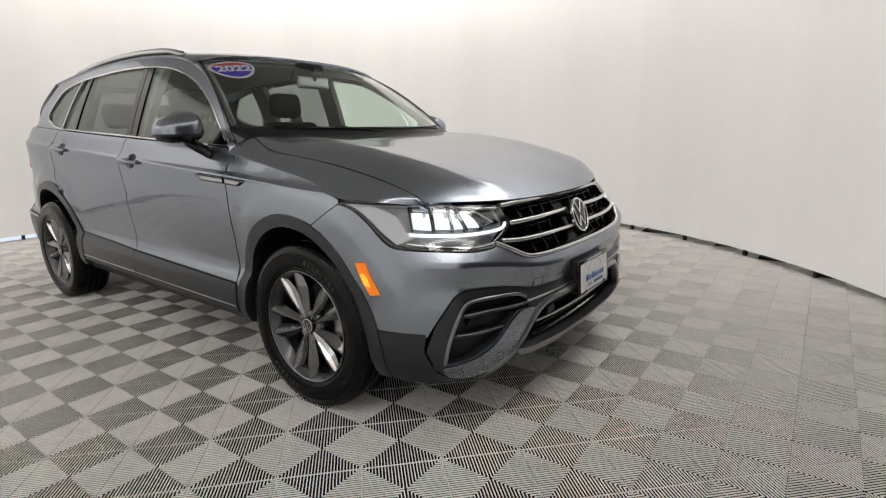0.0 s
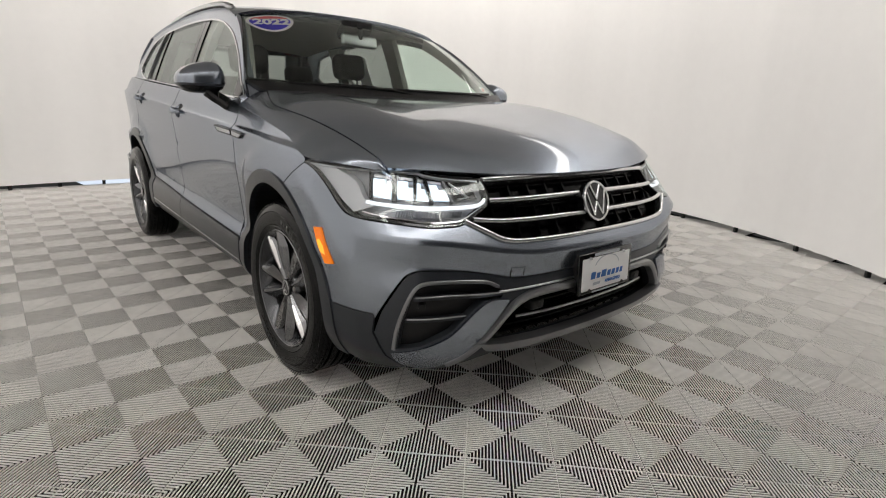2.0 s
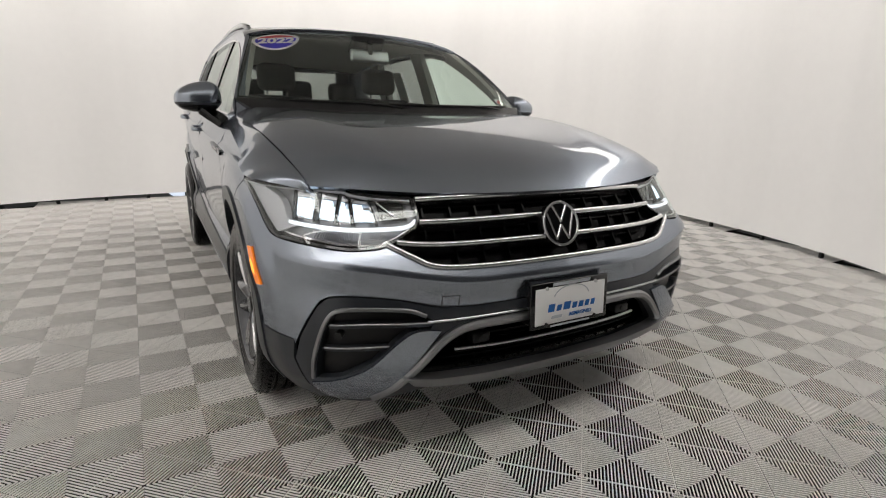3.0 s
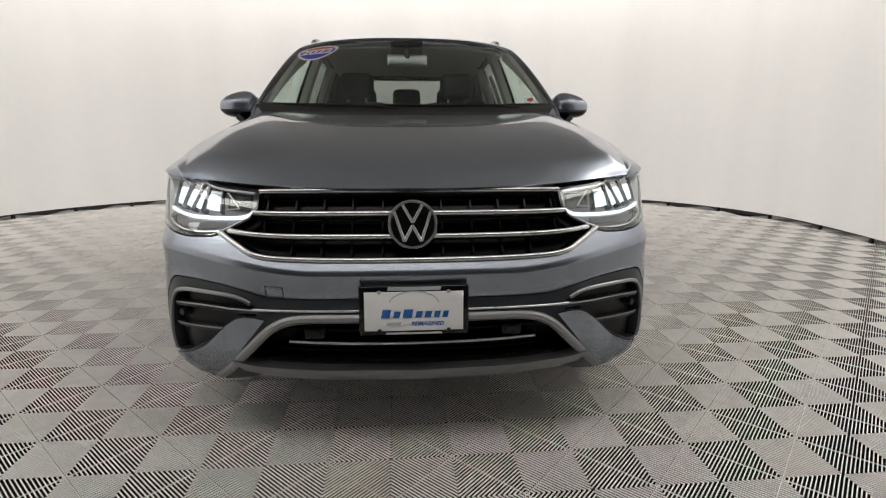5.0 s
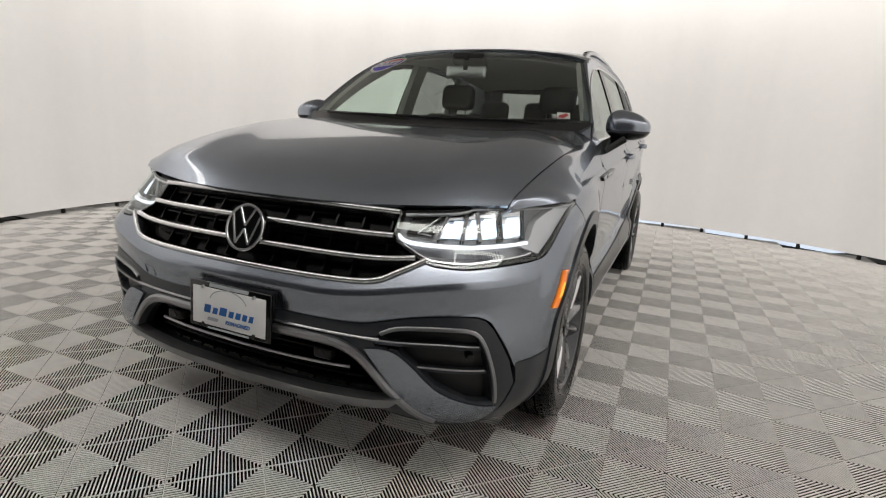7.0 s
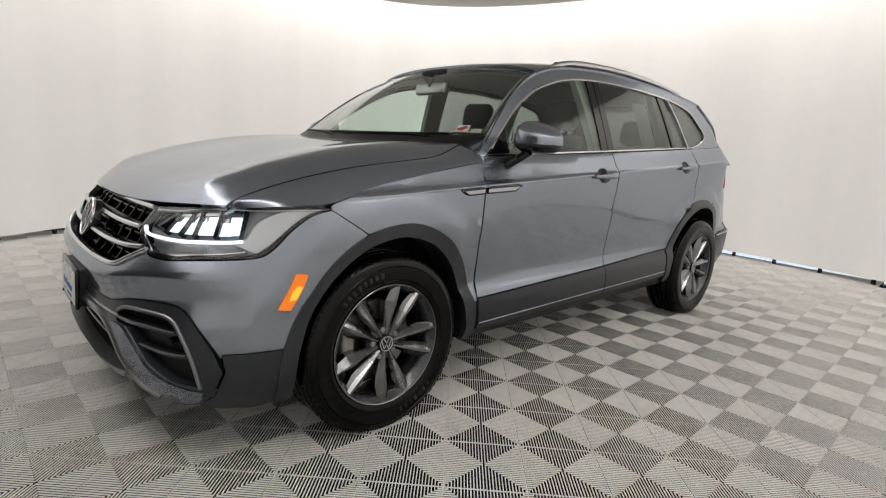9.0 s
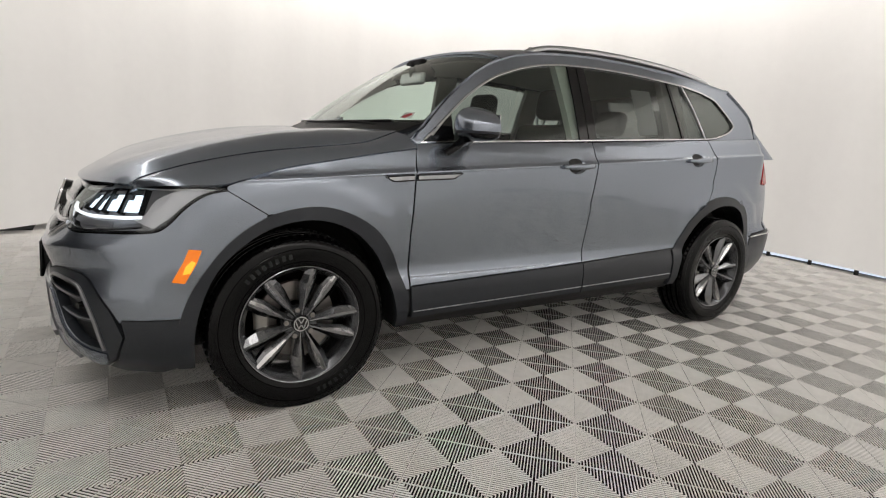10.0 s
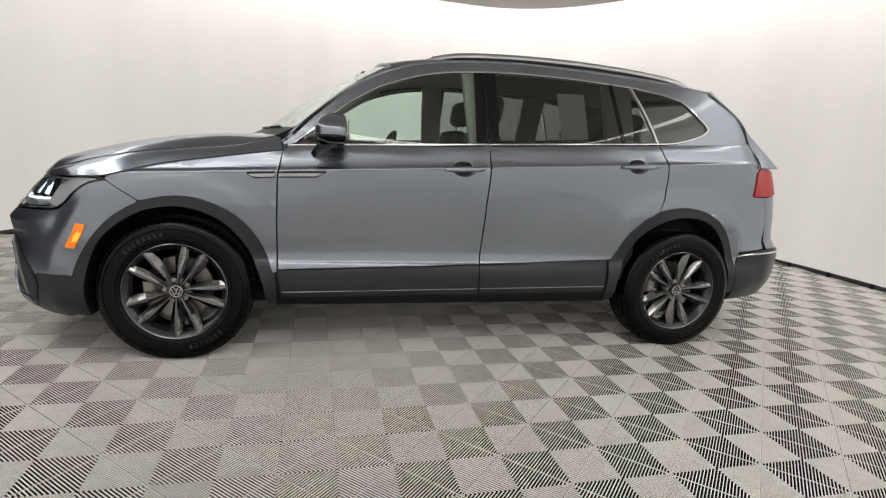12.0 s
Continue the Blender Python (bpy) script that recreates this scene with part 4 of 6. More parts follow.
# side ducts
blade = bend(fx([(0.46, 0.468), (0.50, 0.474), (0.545, 0.470), (0.59, 0.440), (0.66, 0.373), (0.72, 0.339), (0.77, 0.320), (0.822, 0.300)]), 3) + bend(fx([(0.818, 0.268), (0.80, 0.244), (0.74, 0.236), (0.68, 0.240), (0.62, 0.275), (0.54, 0.370)]), 3)
sheet("duct_blade", blade, skin, M_PAINT, car, out=0.012, thick=0.03, step=0.02, mirror=True, bulge=lambda s, z: -0.05 * max(0, 0.36 - z), label="grey painted blade below the duct")
for mir in (False, True):
    part("duct_frame", trim_on(skin, fx([(0.505, 0.517), (0.55, 0.537), (0.62, 0.5455), (0.70, 0.549), (0.748, 0.545), (0.772, 0.527), (0.790, 0.48), (0.808, 0.40), (0.818, 0.315)]), strip(0.006, 0.006), out=0.002, mirror=mir), M_LIP, car, "satin graphite duct frame")
    part("duct_slat", trim_on(skin, fx([(0.46, 0.487), (0.58, 0.492), (0.68, 0.497), (0.775, 0.493)]), [(-0.006, -0.05), (0.006, -0.05), (0.006, 0), (-0.006, 0.004)], out=-0.004, mirror=mir), M_CLAD, car)
    part("duct_slat", trim_on(skin, fx([(0.610, 0.420), (0.70, 0.420), (0.795, 0.416)]), [(-0.006, -0.05), (0.006, -0.05), (0.006, 0), (-0.006, 0.004)], out=-0.012, mirror=mir), M_CLAD, car)
    part("slat_edge", trim_on(skin, fx([(0.46, 0.4935), (0.58, 0.4985), (0.68, 0.5035), (0.77, 0.500)]), strip(0.0022, 0.002), out=0.0, mirror=mir), M_LIP, car)
    part("slat_edge", trim_on(skin, fx([(0.612, 0.4265), (0.70, 0.4265), (0.79, 0.423)]), strip(0.0022, 0.002), out=-0.008, mirror=mir), M_LIP, car)
    for x, z, o in ((0.752, 0.466, -0.016), (0.312, 0.418, -0.02)):
        p = Vector(skin(*sx(x, z), o))
        n = (Vector(skin(*sx(x, z), o + 0.1)) - p).normalized()
        bm = bmesh.new()
        bmesh.ops.create_cone(bm, cap_ends=True, segments=20, radius1=0.013, radius2=0.011, depth=0.03, matrix=Matrix.Translation((-p.x if mir else p.x, p.y, p.z)) @ Vector((-n.x if mir else n.x, n.y, n.z)).to_track_quat("Z", "Y").to_matrix().to_4x4())
        part("parking_sensor", bm, M_BLACK, car, "round black parking sensor")
    bm = soft_box(0.062, 0.04, 0.034, 0.006, pose(*((-1 if mir else 1) * 0.312, -0.816, 0.418)))
    part("sensor_housing", bm, M_BLACK, car)
sheet("duct_floor", fx([(0.45, 0.55), (0.80, 0.56), (0.835, 0.42), (0.83, 0.29), (0.66, 0.30), (0.50, 0.45)]), skin, M_BLACK, car, out=-0.035, thick=0.01, step=0.04, mirror=True)

# grille
grille = empty("grille", car)
mesh_line = fx([(0, 0.868), (0.51, 0.862), (0.507, 0.80), (0.525, 0.768), (0.612, 0.727), (0.54, 0.688), (0.487, 0.661), (0.40, 0.652), (0, 0.648)])
sheet("grille_backing", mesh_line[:-1] + [mesh_line[-1]] + flip(mesh_line)[::-1][1:-1], skin, M_MESH, grille, out=-0.060, thick=0.01, step=0.04, label="gloss black grille mesh")
BAR = [(-0.0078, -0.03), (0.0078, -0.03)] + [(0.0088 * math.cos(radians(a)), 0.0095 * math.sin(radians(a))) for a in range(0, 181, 20)]
for pts in ([(0, 0.853), (0.2, 0.853), (0.40, 0.851), (0.508, 0.849)], [(0, 0.788), (0.2, 0.788), (0.40, 0.787), (0.507, 0.788)], [(0, 0.722), (0.2, 0.722), (0.40, 0.723), (0.50, 0.727), (0.585, 0.735)],
            [(0, 0.656), (0.2, 0.656), (0.40, 0.660), (0.487, 0.671), (0.54, 0.695), (0.615, 0.731)]):
    part("grille_bar", trim_on(skin, both(fx(pts)), BAR, out=0.002), M_BRIGHT, grille, "bright chrome grille bar")
for z0, z1, reach in ((0.798, 0.842, 0.50), (0.733, 0.778, 0.52), (0.668, 0.712, 0.47)):
    zm = (z0 + z1) / 2
    part("grille_rail", trim_on(skin, both(fx([(0, zm), (0.2, zm), (reach - 0.02, zm)])), [(-0.003, -0.02), (0.003, -0.02), (0.003, 0), (-0.003, 0)], out=-0.036), M_MESH, grille)
    for k in range(-5, 6):
        x = k * 0.096
        if abs(x) < reach and abs(x) > 0.05:
            part("grille_rib", trim_on(skin, [sx(x, z0 - 0.004), sx(x, z1 + 0.004)], [(-0.003, -0.03), (0.003, -0.03), (0.003, 0), (-0.003, 0)], out=-0.030, n=2), M_MESH, grille)
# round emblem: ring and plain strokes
emblem = empty("emblem", car, "round chrome and black emblem")
e0 = pose(0, -0.800, 0.755, 90 - 18, 0, 0)
bm = bmesh.new()
bmesh.ops.create_cone(bm, cap_ends=True, segments=48, radius1=0.074, radius2=0.072, depth=0.03, matrix=e0)
part("emblem_disc", bm, M_GLOSS, emblem)


def ring_bm(r, w, h, m, segs=56):
    path = [m @ Vector((r * math.cos(2 * math.pi * i / segs), r * math.sin(2 * math.pi * i / segs), 0)) for i in range(segs)]
    up = (m.to_3x3() @ Vector((0, 0, 1)))
    return sweep_bm(path, [up] * segs, strip(w, h), closed=True)


part("emblem_ring", ring_bm(0.0715, 0.0045, 0.006, e0 @ pose(0, 0, 0.014)), M_BRIGHT, emblem)


def stroke_bm(pts, w, h, m):
    path = [m @ Vector((x, y, 0)) for x, y in pts]
    up = m.to_3x3() @ Vector((0, 0, 1))
    return merge(*[sweep_bm([a, b], [up, up], strip(w, h)) for a, b in zip(path, path[1:])])


part("emblem_stroke", stroke_bm([(-0.030, 0.060), (0, 0.006), (0.030, 0.060)], 0.0042, 0.004, e0 @ pose(0, 0, 0.0155)), M_BRIGHT, emblem)
part("emblem_stroke", stroke_bm([(-0.056, 0.038), (-0.026, -0.052), (0, -0.004), (0.026, -0.052), (0.056, 0.038)], 0.0042, 0.004, e0 @ pose(0, 0, 0.0155)), M_BRIGHT, emblem)

# headlights
lamp_top = bend([sy(-0.268, 0.884), sy(-0.36, 0.888), sy(-0.48, 0.881)] + fx([(0.80, 0.876), (0.74, 0.868), (0.63, 0.857), (0.513, 0.850)]), 4)
lamp_line = lamp_top + fx([(0.507, 0.80), (0.522, 0.773), (0.612, 0.7275), (0.645, 0.7215), (0.72, 0.7195), (0.80, 0.7255)]) + bend([sy(-0.519, 0.733), sy(-0.466, 0.757), sy(-0.404, 0.822), sy(-0.338, 0.866), sy(-0.268, 0.884)], 3)[:-1]
lights = (empty("headlight", car, "lit clear headlight"), empty("headlight", car, "lit clear headlight"))
sheet("light_housing", lamp_line, skin, M_HOUSING, lights, out=-0.036, thick=0.02, step=0.025, mirror=True, label="smoked dark lamp housing")
sheet("light_lens", lamp_line, skin, M_LENS, lights, out=0.002, thick=0, step=0.03, mirror=True, label="clear plastic lens")
tip = bend([sy(-0.285, 0.8805), sy(-0.345, 0.868), sy(-0.405, 0.826), sy(-0.455, 0.780), sy(-0.505, 0.7435)], 3)
tip_in = bend([sy(-0.585, 0.772), sy(-0.535, 0.786), sy(-0.495, 0.838), sy(-0.42, 0.874), sy(-0.36, 0.8855)], 3)
sheet("light_wing", tip + tip_in, skin, M_WING, lights, out=-0.010, thick=0.02, step=0.02, mirror=True, label="pale silver trim at the lamp's outer end")
s_in, s_out = s_at(0.530, "x"), s_at(-0.535, "y")


def lamp_z(s, v):
    """Heights in the upper chamber: v from 0 at its floor to 1 at its roof."""
    t = (s - s_in) / (s_out - s_in)
    return 0.783 + 0.004 * t + (0.056 + 0.028 * t) * v


for mir in (False, True):
    L = lights[1 if mir else 0]

    def lay(name, box, m, out, thick, label="", step=0.012, bulge=None):
        return sheet(name, [Vector((-p[0], p[1])) for p in box][::-1] if mir else box, skin, m, L, out=out, thick=thick, step=step, label=label, bulge=bulge)

    part("light_bezel", trim_on(skin, lamp_line, [(-0.004, -0.03), (0.004, -0.03), (0.004, 0.001), (-0.004, 0.001)], n=0, closed=True, out=-0.002, mirror=mir), M_GLOSS, L)
    part("light_trim", trim_on(skin, bend(fx([(0.528, 0.842), (0.63, 0.849), (0.74, 0.861), (0.80, 0.869)]) + [sy(-0.52, 0.876), sy(-0.42, 0.880), sy(-0.30, 0.8815)], 3), strip(0.0055, 0.005), n=0, out=-0.010, mirror=mir), M_SATIN, L, "pale upper trim")
    part("running_light", trim_on(skin, bend(fx([(0.516, 0.789), (0.546, 0.773), (0.62, 0.768), (0.74, 0.768), (0.80, 0.770)]) + [sy(-0.60, 0.773), sy(-0.545, 0.778)], 3), strip(0.0052, 0.006), n=0, out=-0.012, mirror=mir), M_DRL, L, "lit white running light bar")
    part("light_lower_edge", trim_on(skin, bend(fx([(0.538, 0.766), (0.614, 0.7335), (0.645, 0.728), (0.72, 0.727), (0.80, 0.734)]) + [sy(-0.60, 0.740), sy(-0.54, 0.748)], 3), strip(0.0030, 0.004), n=0, out=-0.010, mirror=mir), M_CHROME, L, "chrome lower edge")
    for k in range(40):
        x = 0.612 + k * 0.0056
        part("light_fin", trim_on(skin, [sx(x, 0.739), sx(x, 0.757)], strip(0.0010, 0.003), out=-0.016, n=1, mirror=mir), M_FIN, L)
    # inner unlit module with a thin bright bracket
    w = s_out - s_in
    dark = [Vector((s_in + w * a, lamp_z(s_in + w * a, v))) for a, v in ((0.015, 0.10), (0.20, 0.06), (0.245, 0.94), (0.045, 0.94))]
    lay("module_bowl", dark, M_GLOSS, -0.026, 0.01, "unlit dark module")
    bracket = [Vector((s_in + w * a, lamp_z(s_in + w * a, v))) for a, v in ((0.235, 0.90), (0.10, 0.22), (0.19, 0.14))]
    part("module_bracket", trim_on(skin, bracket, strip(0.0016, 0.003), n=0, out=-0.016, mirror=mir), M_SATIN, L, "thin silver bracket")
    # four slanted reflectors, each with a lit strip and a stepped bright edge
    for k in range(4):
        a0, a1 = 0.235 + 0.185 * k, 0.400 + 0.185 * k

        def quad(u0, u1, v0, v1, lean=0.055):
            return [Vector((s_in + w * (a0 + (a1 - a0) * u + lean * v), lamp_z(s_in + w * (a0 + (a1 - a0) * u + lean * v), v))) for u, v in ((u0, v0), (u1, v0), (u1, v1), (u0, v1))]

        mid = s_in + w * (a0 + a1 + 0.055) / 2
        lay("module_bowl", quad(0, 1, 0.02, 0.98), M_CHROME, -0.016, 0.012, "bright reflector bowl", bulge=lambda s, z: -0.014 * max(0.0, 1 - ((abs(s) - mid) / (w * 0.12)) ** 2))
        lay("led_module", quad(0.10, 0.55, 0.06, 0.52), M_LED, -0.020, 0.006, "lit white module")
        lay("led_module", quad(0.42, 0.92, 0.12, 0.74), M_LED, -0.017, 0.006, "lit white module")
        lay("module_step", quad(0.12, 0.86, 0.80, 0.90), M_SATIN, -0.014, 0.008)
        for u in (0.0, 1.0):
            part("module_divider", trim_on(skin, [quad(u, 1, 0, 1)[0], quad(u, 1, 0, 1)[3]], [(-0.0028, -0.02), (0.0028, -0.02), (0.0028, 0.002), (-0.0028, 0.002)], n=1, out=-0.010, mirror=mir), M_GLOSS, L)

# amber side markers
marker = [sy(-0.397, 0.680), sy(-0.357, 0.676), sy(-0.375, 0.630), sy(-0.412, 0.560), sy(-0.452, 0.566), sy(-0.415, 0.635)]
sheet("side_marker", marker, skin, M_AMBER, car, out=0.005, thick=0.012, step=0.012, mirror=True, label="lit amber side marker")
bulb = [sy(-0.389, 0.642), sy(-0.377, 0.634), sy(-0.395, 0.596), sy(-0.418, 0.592), sy(-0.408, 0.622)]
sheet("marker_bulb", bulb, skin, M_BULB, car, out=0.0056, thick=0.001, step=0.012, mirror=True, label="bright yellow spot of the lit side marker")
# tow eye cover line
part("tow_cover_seam", trim_on(skin, fx([(-0.455, 0.542), (-0.455, 0.575), (-0.40, 0.573), (-0.40, 0.540)]), strip(0.0012, 0.0004, -0.002), n=0, out=0.0), M_BLACK, car)

# licence plate and its frame
plate = empty("licence_plate", car, "white dealer plate in a black frame")
pm = pose(0, -0.884, 0.509, 90 - 3, 0, 0)
bm = soft_box(0.334, 0.154, 0.014, 0.006, pm)
part("plate_frame", bm, M_GLOSS, plate, "gloss black plate frame")
part("plate_panel", soft_box(0.300, 0.122, 0.006, 0.002, pm @ pose(0, -0.002, 0.006)), M_WHITE, plate, "white plate panel")
part("plate_bracket", soft_box(0.30, 0.14, 0.06, 0.004, pm @ pose(0, 0, -0.035)), M_BLACK, plate)
for x in (-0.105, 0.105):
    for y in (-0.060, 0.060):
        bm = bmesh.new()
        bmesh.ops.create_cone(bm, cap_ends=True, segments=16, radius1=0.0065, radius2=0.005, depth=0.006, matrix=pm @ pose(x, y - 0.002, 0.011))
        part("plate_screw", bm, M_BLACK if y < 0 else M_SATIN, plate)


def bar_bm(x0, x1, y0, y1, slant, m, h=0.0012):
    bm = bmesh.new()
    low = [bm.verts.new(m @ Vector((x, y, 0))) for x, y in ((x0, y0), (x1, y0), (x1 + slant, y1), (x0 + slant, y1))]
    top = [bm.verts.new(m @ Vector((x, y, h))) for x, y in ((x0, y0), (x1, y0), (x1 + slant, y1), (x0 + slant, y1))]
    bm.faces.new(top)
    for i in range(4):
        bm.faces.new((low[i], low[(i + 1) % 4], top[(i + 1) % 4], top[i]))
    return bm


face = pm @ pose(0, 0, 0.0095)
arc = [face @ Vector((0.075 * math.cos(radians(a)) + 0.0, 0.020 + 0.040 * math.sin(radians(a)), 0)) for a in range(8, 173, 6)]
part("plate_arc", sweep_bm(arc, [face.to_3x3() @ Vector((0, 0, 1))] * len(arc), [(-0.0016, 0), (0.0016, 0), (0.0016, 0.001), (-0.0016, 0.001)]), M_GREYP, plate, "grey arc")
for k, (x0, x1) in enumerate(((-0.100, -0.071), (-0.064, -0.042), (-0.035, -0.004), (0.003, 0.025), (0.031, 0.053), (0.059, 0.079), (0.085, 0.104))):
    part("plate_bar", bar_bm(x0, x1 - 0.003, -0.022, 0.004 if k in (0, 2) else -0.002, 0.005, face), M_BLUE, plate, "blue bar")
part("plate_bar", bar_bm(-0.085, -0.042, -0.046, -0.036, 0.003, face), M_GREYP, plate, "pale bar")
part("plate_bar", bar_bm(-0.085, 0.085, -0.0745, -0.0685, 0.0, pm @ pose(0, 0, 0.0072)), M_GREYP, plate, "grey bar")
part("plate_bar", bar_bm(-0.080, 0.080, 0.0625, 0.0735, 0.003, pm @ pose(0, 0, 0.0072)), M_GREYP, plate, "grey bar")


def text_part(name, words, size, m, material, parent, label="", thick=0.0006, slant=0.0, bold=0.0):
    cu = bpy.data.curves.new(name, "FONT")
    cu.body, cu.size, cu.extrude, cu.shear, cu.offset = words, size, thick, slant, bold
    cu.align_x, cu.align_y = "CENTER", "CENTER"
    tmp = bpy.data.objects.new(name, cu)
    scene.collection.objects.link(tmp)
    me = bpy.data.meshes.new_from_object(tmp.evaluated_get(bpy.context.evaluated_depsgraph_get()))
    bpy.data.objects.remove(tmp)
    me.transform(m)
    me.materials.clear()
    me.materials.append(material)
    ob = new(name, me)
    ob.parent = parent
    return tagged(ob, label)


text_part("plate_lettering", "REIMAGINED", 0.017, face @ pose(0.040, -0.0415, 0.0005), M_BLUE, plate, "small blue lettering", slant=0.25, bold=0.0003)

# ---- wheels ----
def wheel_at(y, side):
    """One wheel: tyre, alloy rim with ten blades, brake and cap; side +1 is the car's left."""
    w = empty("wheel", car)
    x = side * 0.795

    def place(bm):
        if side < 0:
            bmesh.ops.scale(bm, vec=(-1, 1, 1), verts=bm.verts)
            bmesh.ops.reverse_faces(bm, faces=bm.faces)
        bmesh.ops.translate(bm, vec=(x, y, 0.348), verts=bm.verts)
        for v in bm.verts:
            v.co.z = max(v.co.z, 0.0015)
        return bm

    prof = [(0.228, -0.085), (0.232, -0.098), (0.250, -0.108), (0.290, -0.116), (0.325, -0.112), (0.345, -0.100), (0.3535, -0.088),
            (0.3555, -0.062), (0.349, -0.060), (0.349, -0.052), (0.356, -0.050), (0.3575, -0.020), (0.350, -0.018), (0.350, -0.010), (0.3575, -0.008), (0.3575, 0.012), (0.350, 0.014), (0.350, 0.022), (0.3575, 0.024),
            (0.356, 0.050), (0.349, 0.052), (0.349, 0.060), (0.3555, 0.062), (0.3535, 0.088), (0.345, 0.100), (0.325, 0.112), (0.314, 0.1155), (0.3125, 0.1135), (0.310, 0.1158), (0.290, 0.1165), (0.262, 0.1125), (0.2605, 0.1105), (0.259, 0.112), (0.250, 0.108), (0.241, 0.1035), (0.236, 0.098), (0.230, 0.085)]
    tyre = part("tyre", place(lathe_bm(prof, 120)), M_TYRE, w, "black all-season tyre", smooth=28)
    blocks = bmesh.new()
    for k in range(72):
        a = 2 * math.pi * k / 72
        for sx0, sx1, r0, r1 in ((0.070, 0.104, 0.3545, 0.3595), (-0.104, -0.070, 0.3545, 0.3595)):
            pts = [(sx0, r1 + 0.0005), (sx1, r0 - 0.0115), (sx1, r0 - 0.018), (sx0, r0 - 0.006)] if sx0 > 0 else [(sx1, r1 + 0.0005), (sx0, r0 - 0.0115), (sx0, r0 - 0.018), (sx1, r0 - 0.006)]
            vs = []
            for d in (-0.026, 0.026):
                vs.append([blocks.verts.new((px, pr * math.cos(a + d + 0.04 * px / 0.1), pr * math.sin(a + d + 0.04 * px / 0.1))) for px, pr in pts])
            for i in range(4):
                j = (i + 1) % 4
                blocks.faces.new((vs[0][i], vs[0][j], vs[1][j], vs[1][i]))
            blocks.faces.new(vs[0][::-1])
            blocks.faces.new(vs[1])
    bmesh.ops.recalc_face_normals(blocks, faces=blocks.faces)
    tagged(part("tread", place(blocks), M_TYRE, tyre), kind="stuff")
    # plain raised bars stand in for the sidewall lettering
    marks = []
    for c, n in ((100, 8), (283, 7)):
        for k in range(n):
            a = radians(c + k * 5.2)
            m = Matrix.Rotation(a, 4, "X") @ Matrix.Translation((0.1160, 0.287, 0))
            b = soft_box(0.0022, 0.020, 0.013, 0.0008, m, 1)
            marks.append(b)
    tagged(part("sidewall_marks", place(merge(*marks)), M_TYREMARK, tyre), kind="stuff")
    rim = part("rim", place(lathe_bm([(0.226, -0.09), (0.236, -0.098), (0.240, -0.094), (0.222, -0.075), (0.205, -0.04), (0.205, 0.02), (0.214, 0.070), (0.222, 0.088), (0.233, 0.0935), (0.2395, 0.100), (0.2405, 0.104), (0.236, 0.106), (0.2315, 0.103), (0.2285, 0.096), (0.218, 0.088), (0.208, 0.060)], 96)), M_RIM, w, "dark alloy rim", smooth=40)
    part("rim_edge", place(lathe_bm([(0.2355, 0.1055), (0.2380, 0.1075), (0.2405, 0.1055)], 96)), M_SPOKE, rim, "machined rim edge", smooth=60)
    # blades: each a folded wedge from hub to rim, with one bright cut facet
    for k in range(10):
        a = radians(36 * k + (2 if k % 2 else -2) + 12)
        lean = 0.05 if k % 2 else -0.05
        bm = bmesh.new()

        def pt(r, t, h):
            return bm.verts.new((h, r * math.cos(a + t), r * math.sin(a + t)))

        # (radius, half width, ridge height, edge height)
        sec = [(0.036, 0.0105, 0.083, 0.070), (0.085, 0.0165, 0.090, 0.070), (0.140, 0.0265, 0.097, 0.070), (0.172, 0.0310, 0.100, 0.073), (0.205, 0.0265, 0.101, 0.080), (0.234, 0.0215, 0.101, 0.090)]
        rows = []
        for r, hw, hi, lo in sec:
            t = hw / r
            sk = lean * (r - 0.04) / 0.2
            rows.append([pt(r, sk - t, lo - 0.030), pt(r, sk - t, lo), pt(r, sk - t * 0.12, hi), pt(r, sk + t * 0.28, hi - 0.001), pt(r, sk + t, lo), pt(r, sk + t, lo - 0.030)])
        for p, q in zip(rows, rows[1:]):
            for i in range(5):
                bm.faces.new((p[i], p[i + 1], q[i + 1], q[i]))
        bmesh.ops.recalc_face_normals(bm, faces=bm.faces)
        if sum(f.normal.x for f in bm.faces) < 0:
            bmesh.ops.reverse_faces(bm, faces=bm.faces)
        blade = part("spoke", place(bm), M_SPOKE, rim, smooth=3)
        bm = bmesh.new()
        rows = []
        for r, hw, hi, lo in sec[1:]:
            t = hw / r
            sk = lean * (r - 0.04) / 0.2
            e = 0.0009
            s0, s1 = (0.30, 0.70) if k % 2 else (-0.64, -0.14)
            h0, h1 = (hi - 0.001, hi - 0.001 + (lo - hi) * 0.571) if k % 2 else (lo + (hi - lo) * 0.41, hi)
            w0 = 0.45 + 0.45 * min(1, (r - 0.085) / 0.10)
            if k % 2:
                s1, h1 = s0 + (s1 - s0) * w0, h0 + (h1 - h0) * w0
            else:
                s0, h0 = s1 + (s0 - s1) * w0, h1 + (h0 - h1) * w0
            rows.append([pt(r, sk + t * s0, h0 + e), pt(r, sk + t * s1, h1 + e)])
        for p, q in zip(rows, rows[1:]):
            f = bm.faces.new((p[0], p[1], q[1], q[0]))
        bm.normal_update()
        for f in bm.faces:
            if f.normal.x < 0:
                f.normal_flip()
        part("spoke_facet", place(bm), M_CUT, rim, "bright machined facet", smooth=3)
    part("hub", place(lathe_bm([(0.070, 0.030), (0.074, 0.062), (0.066, 0.074), (0.040, 0.078), (0.034, 0.076)], 40)), M_RIM, rim, smooth=35)
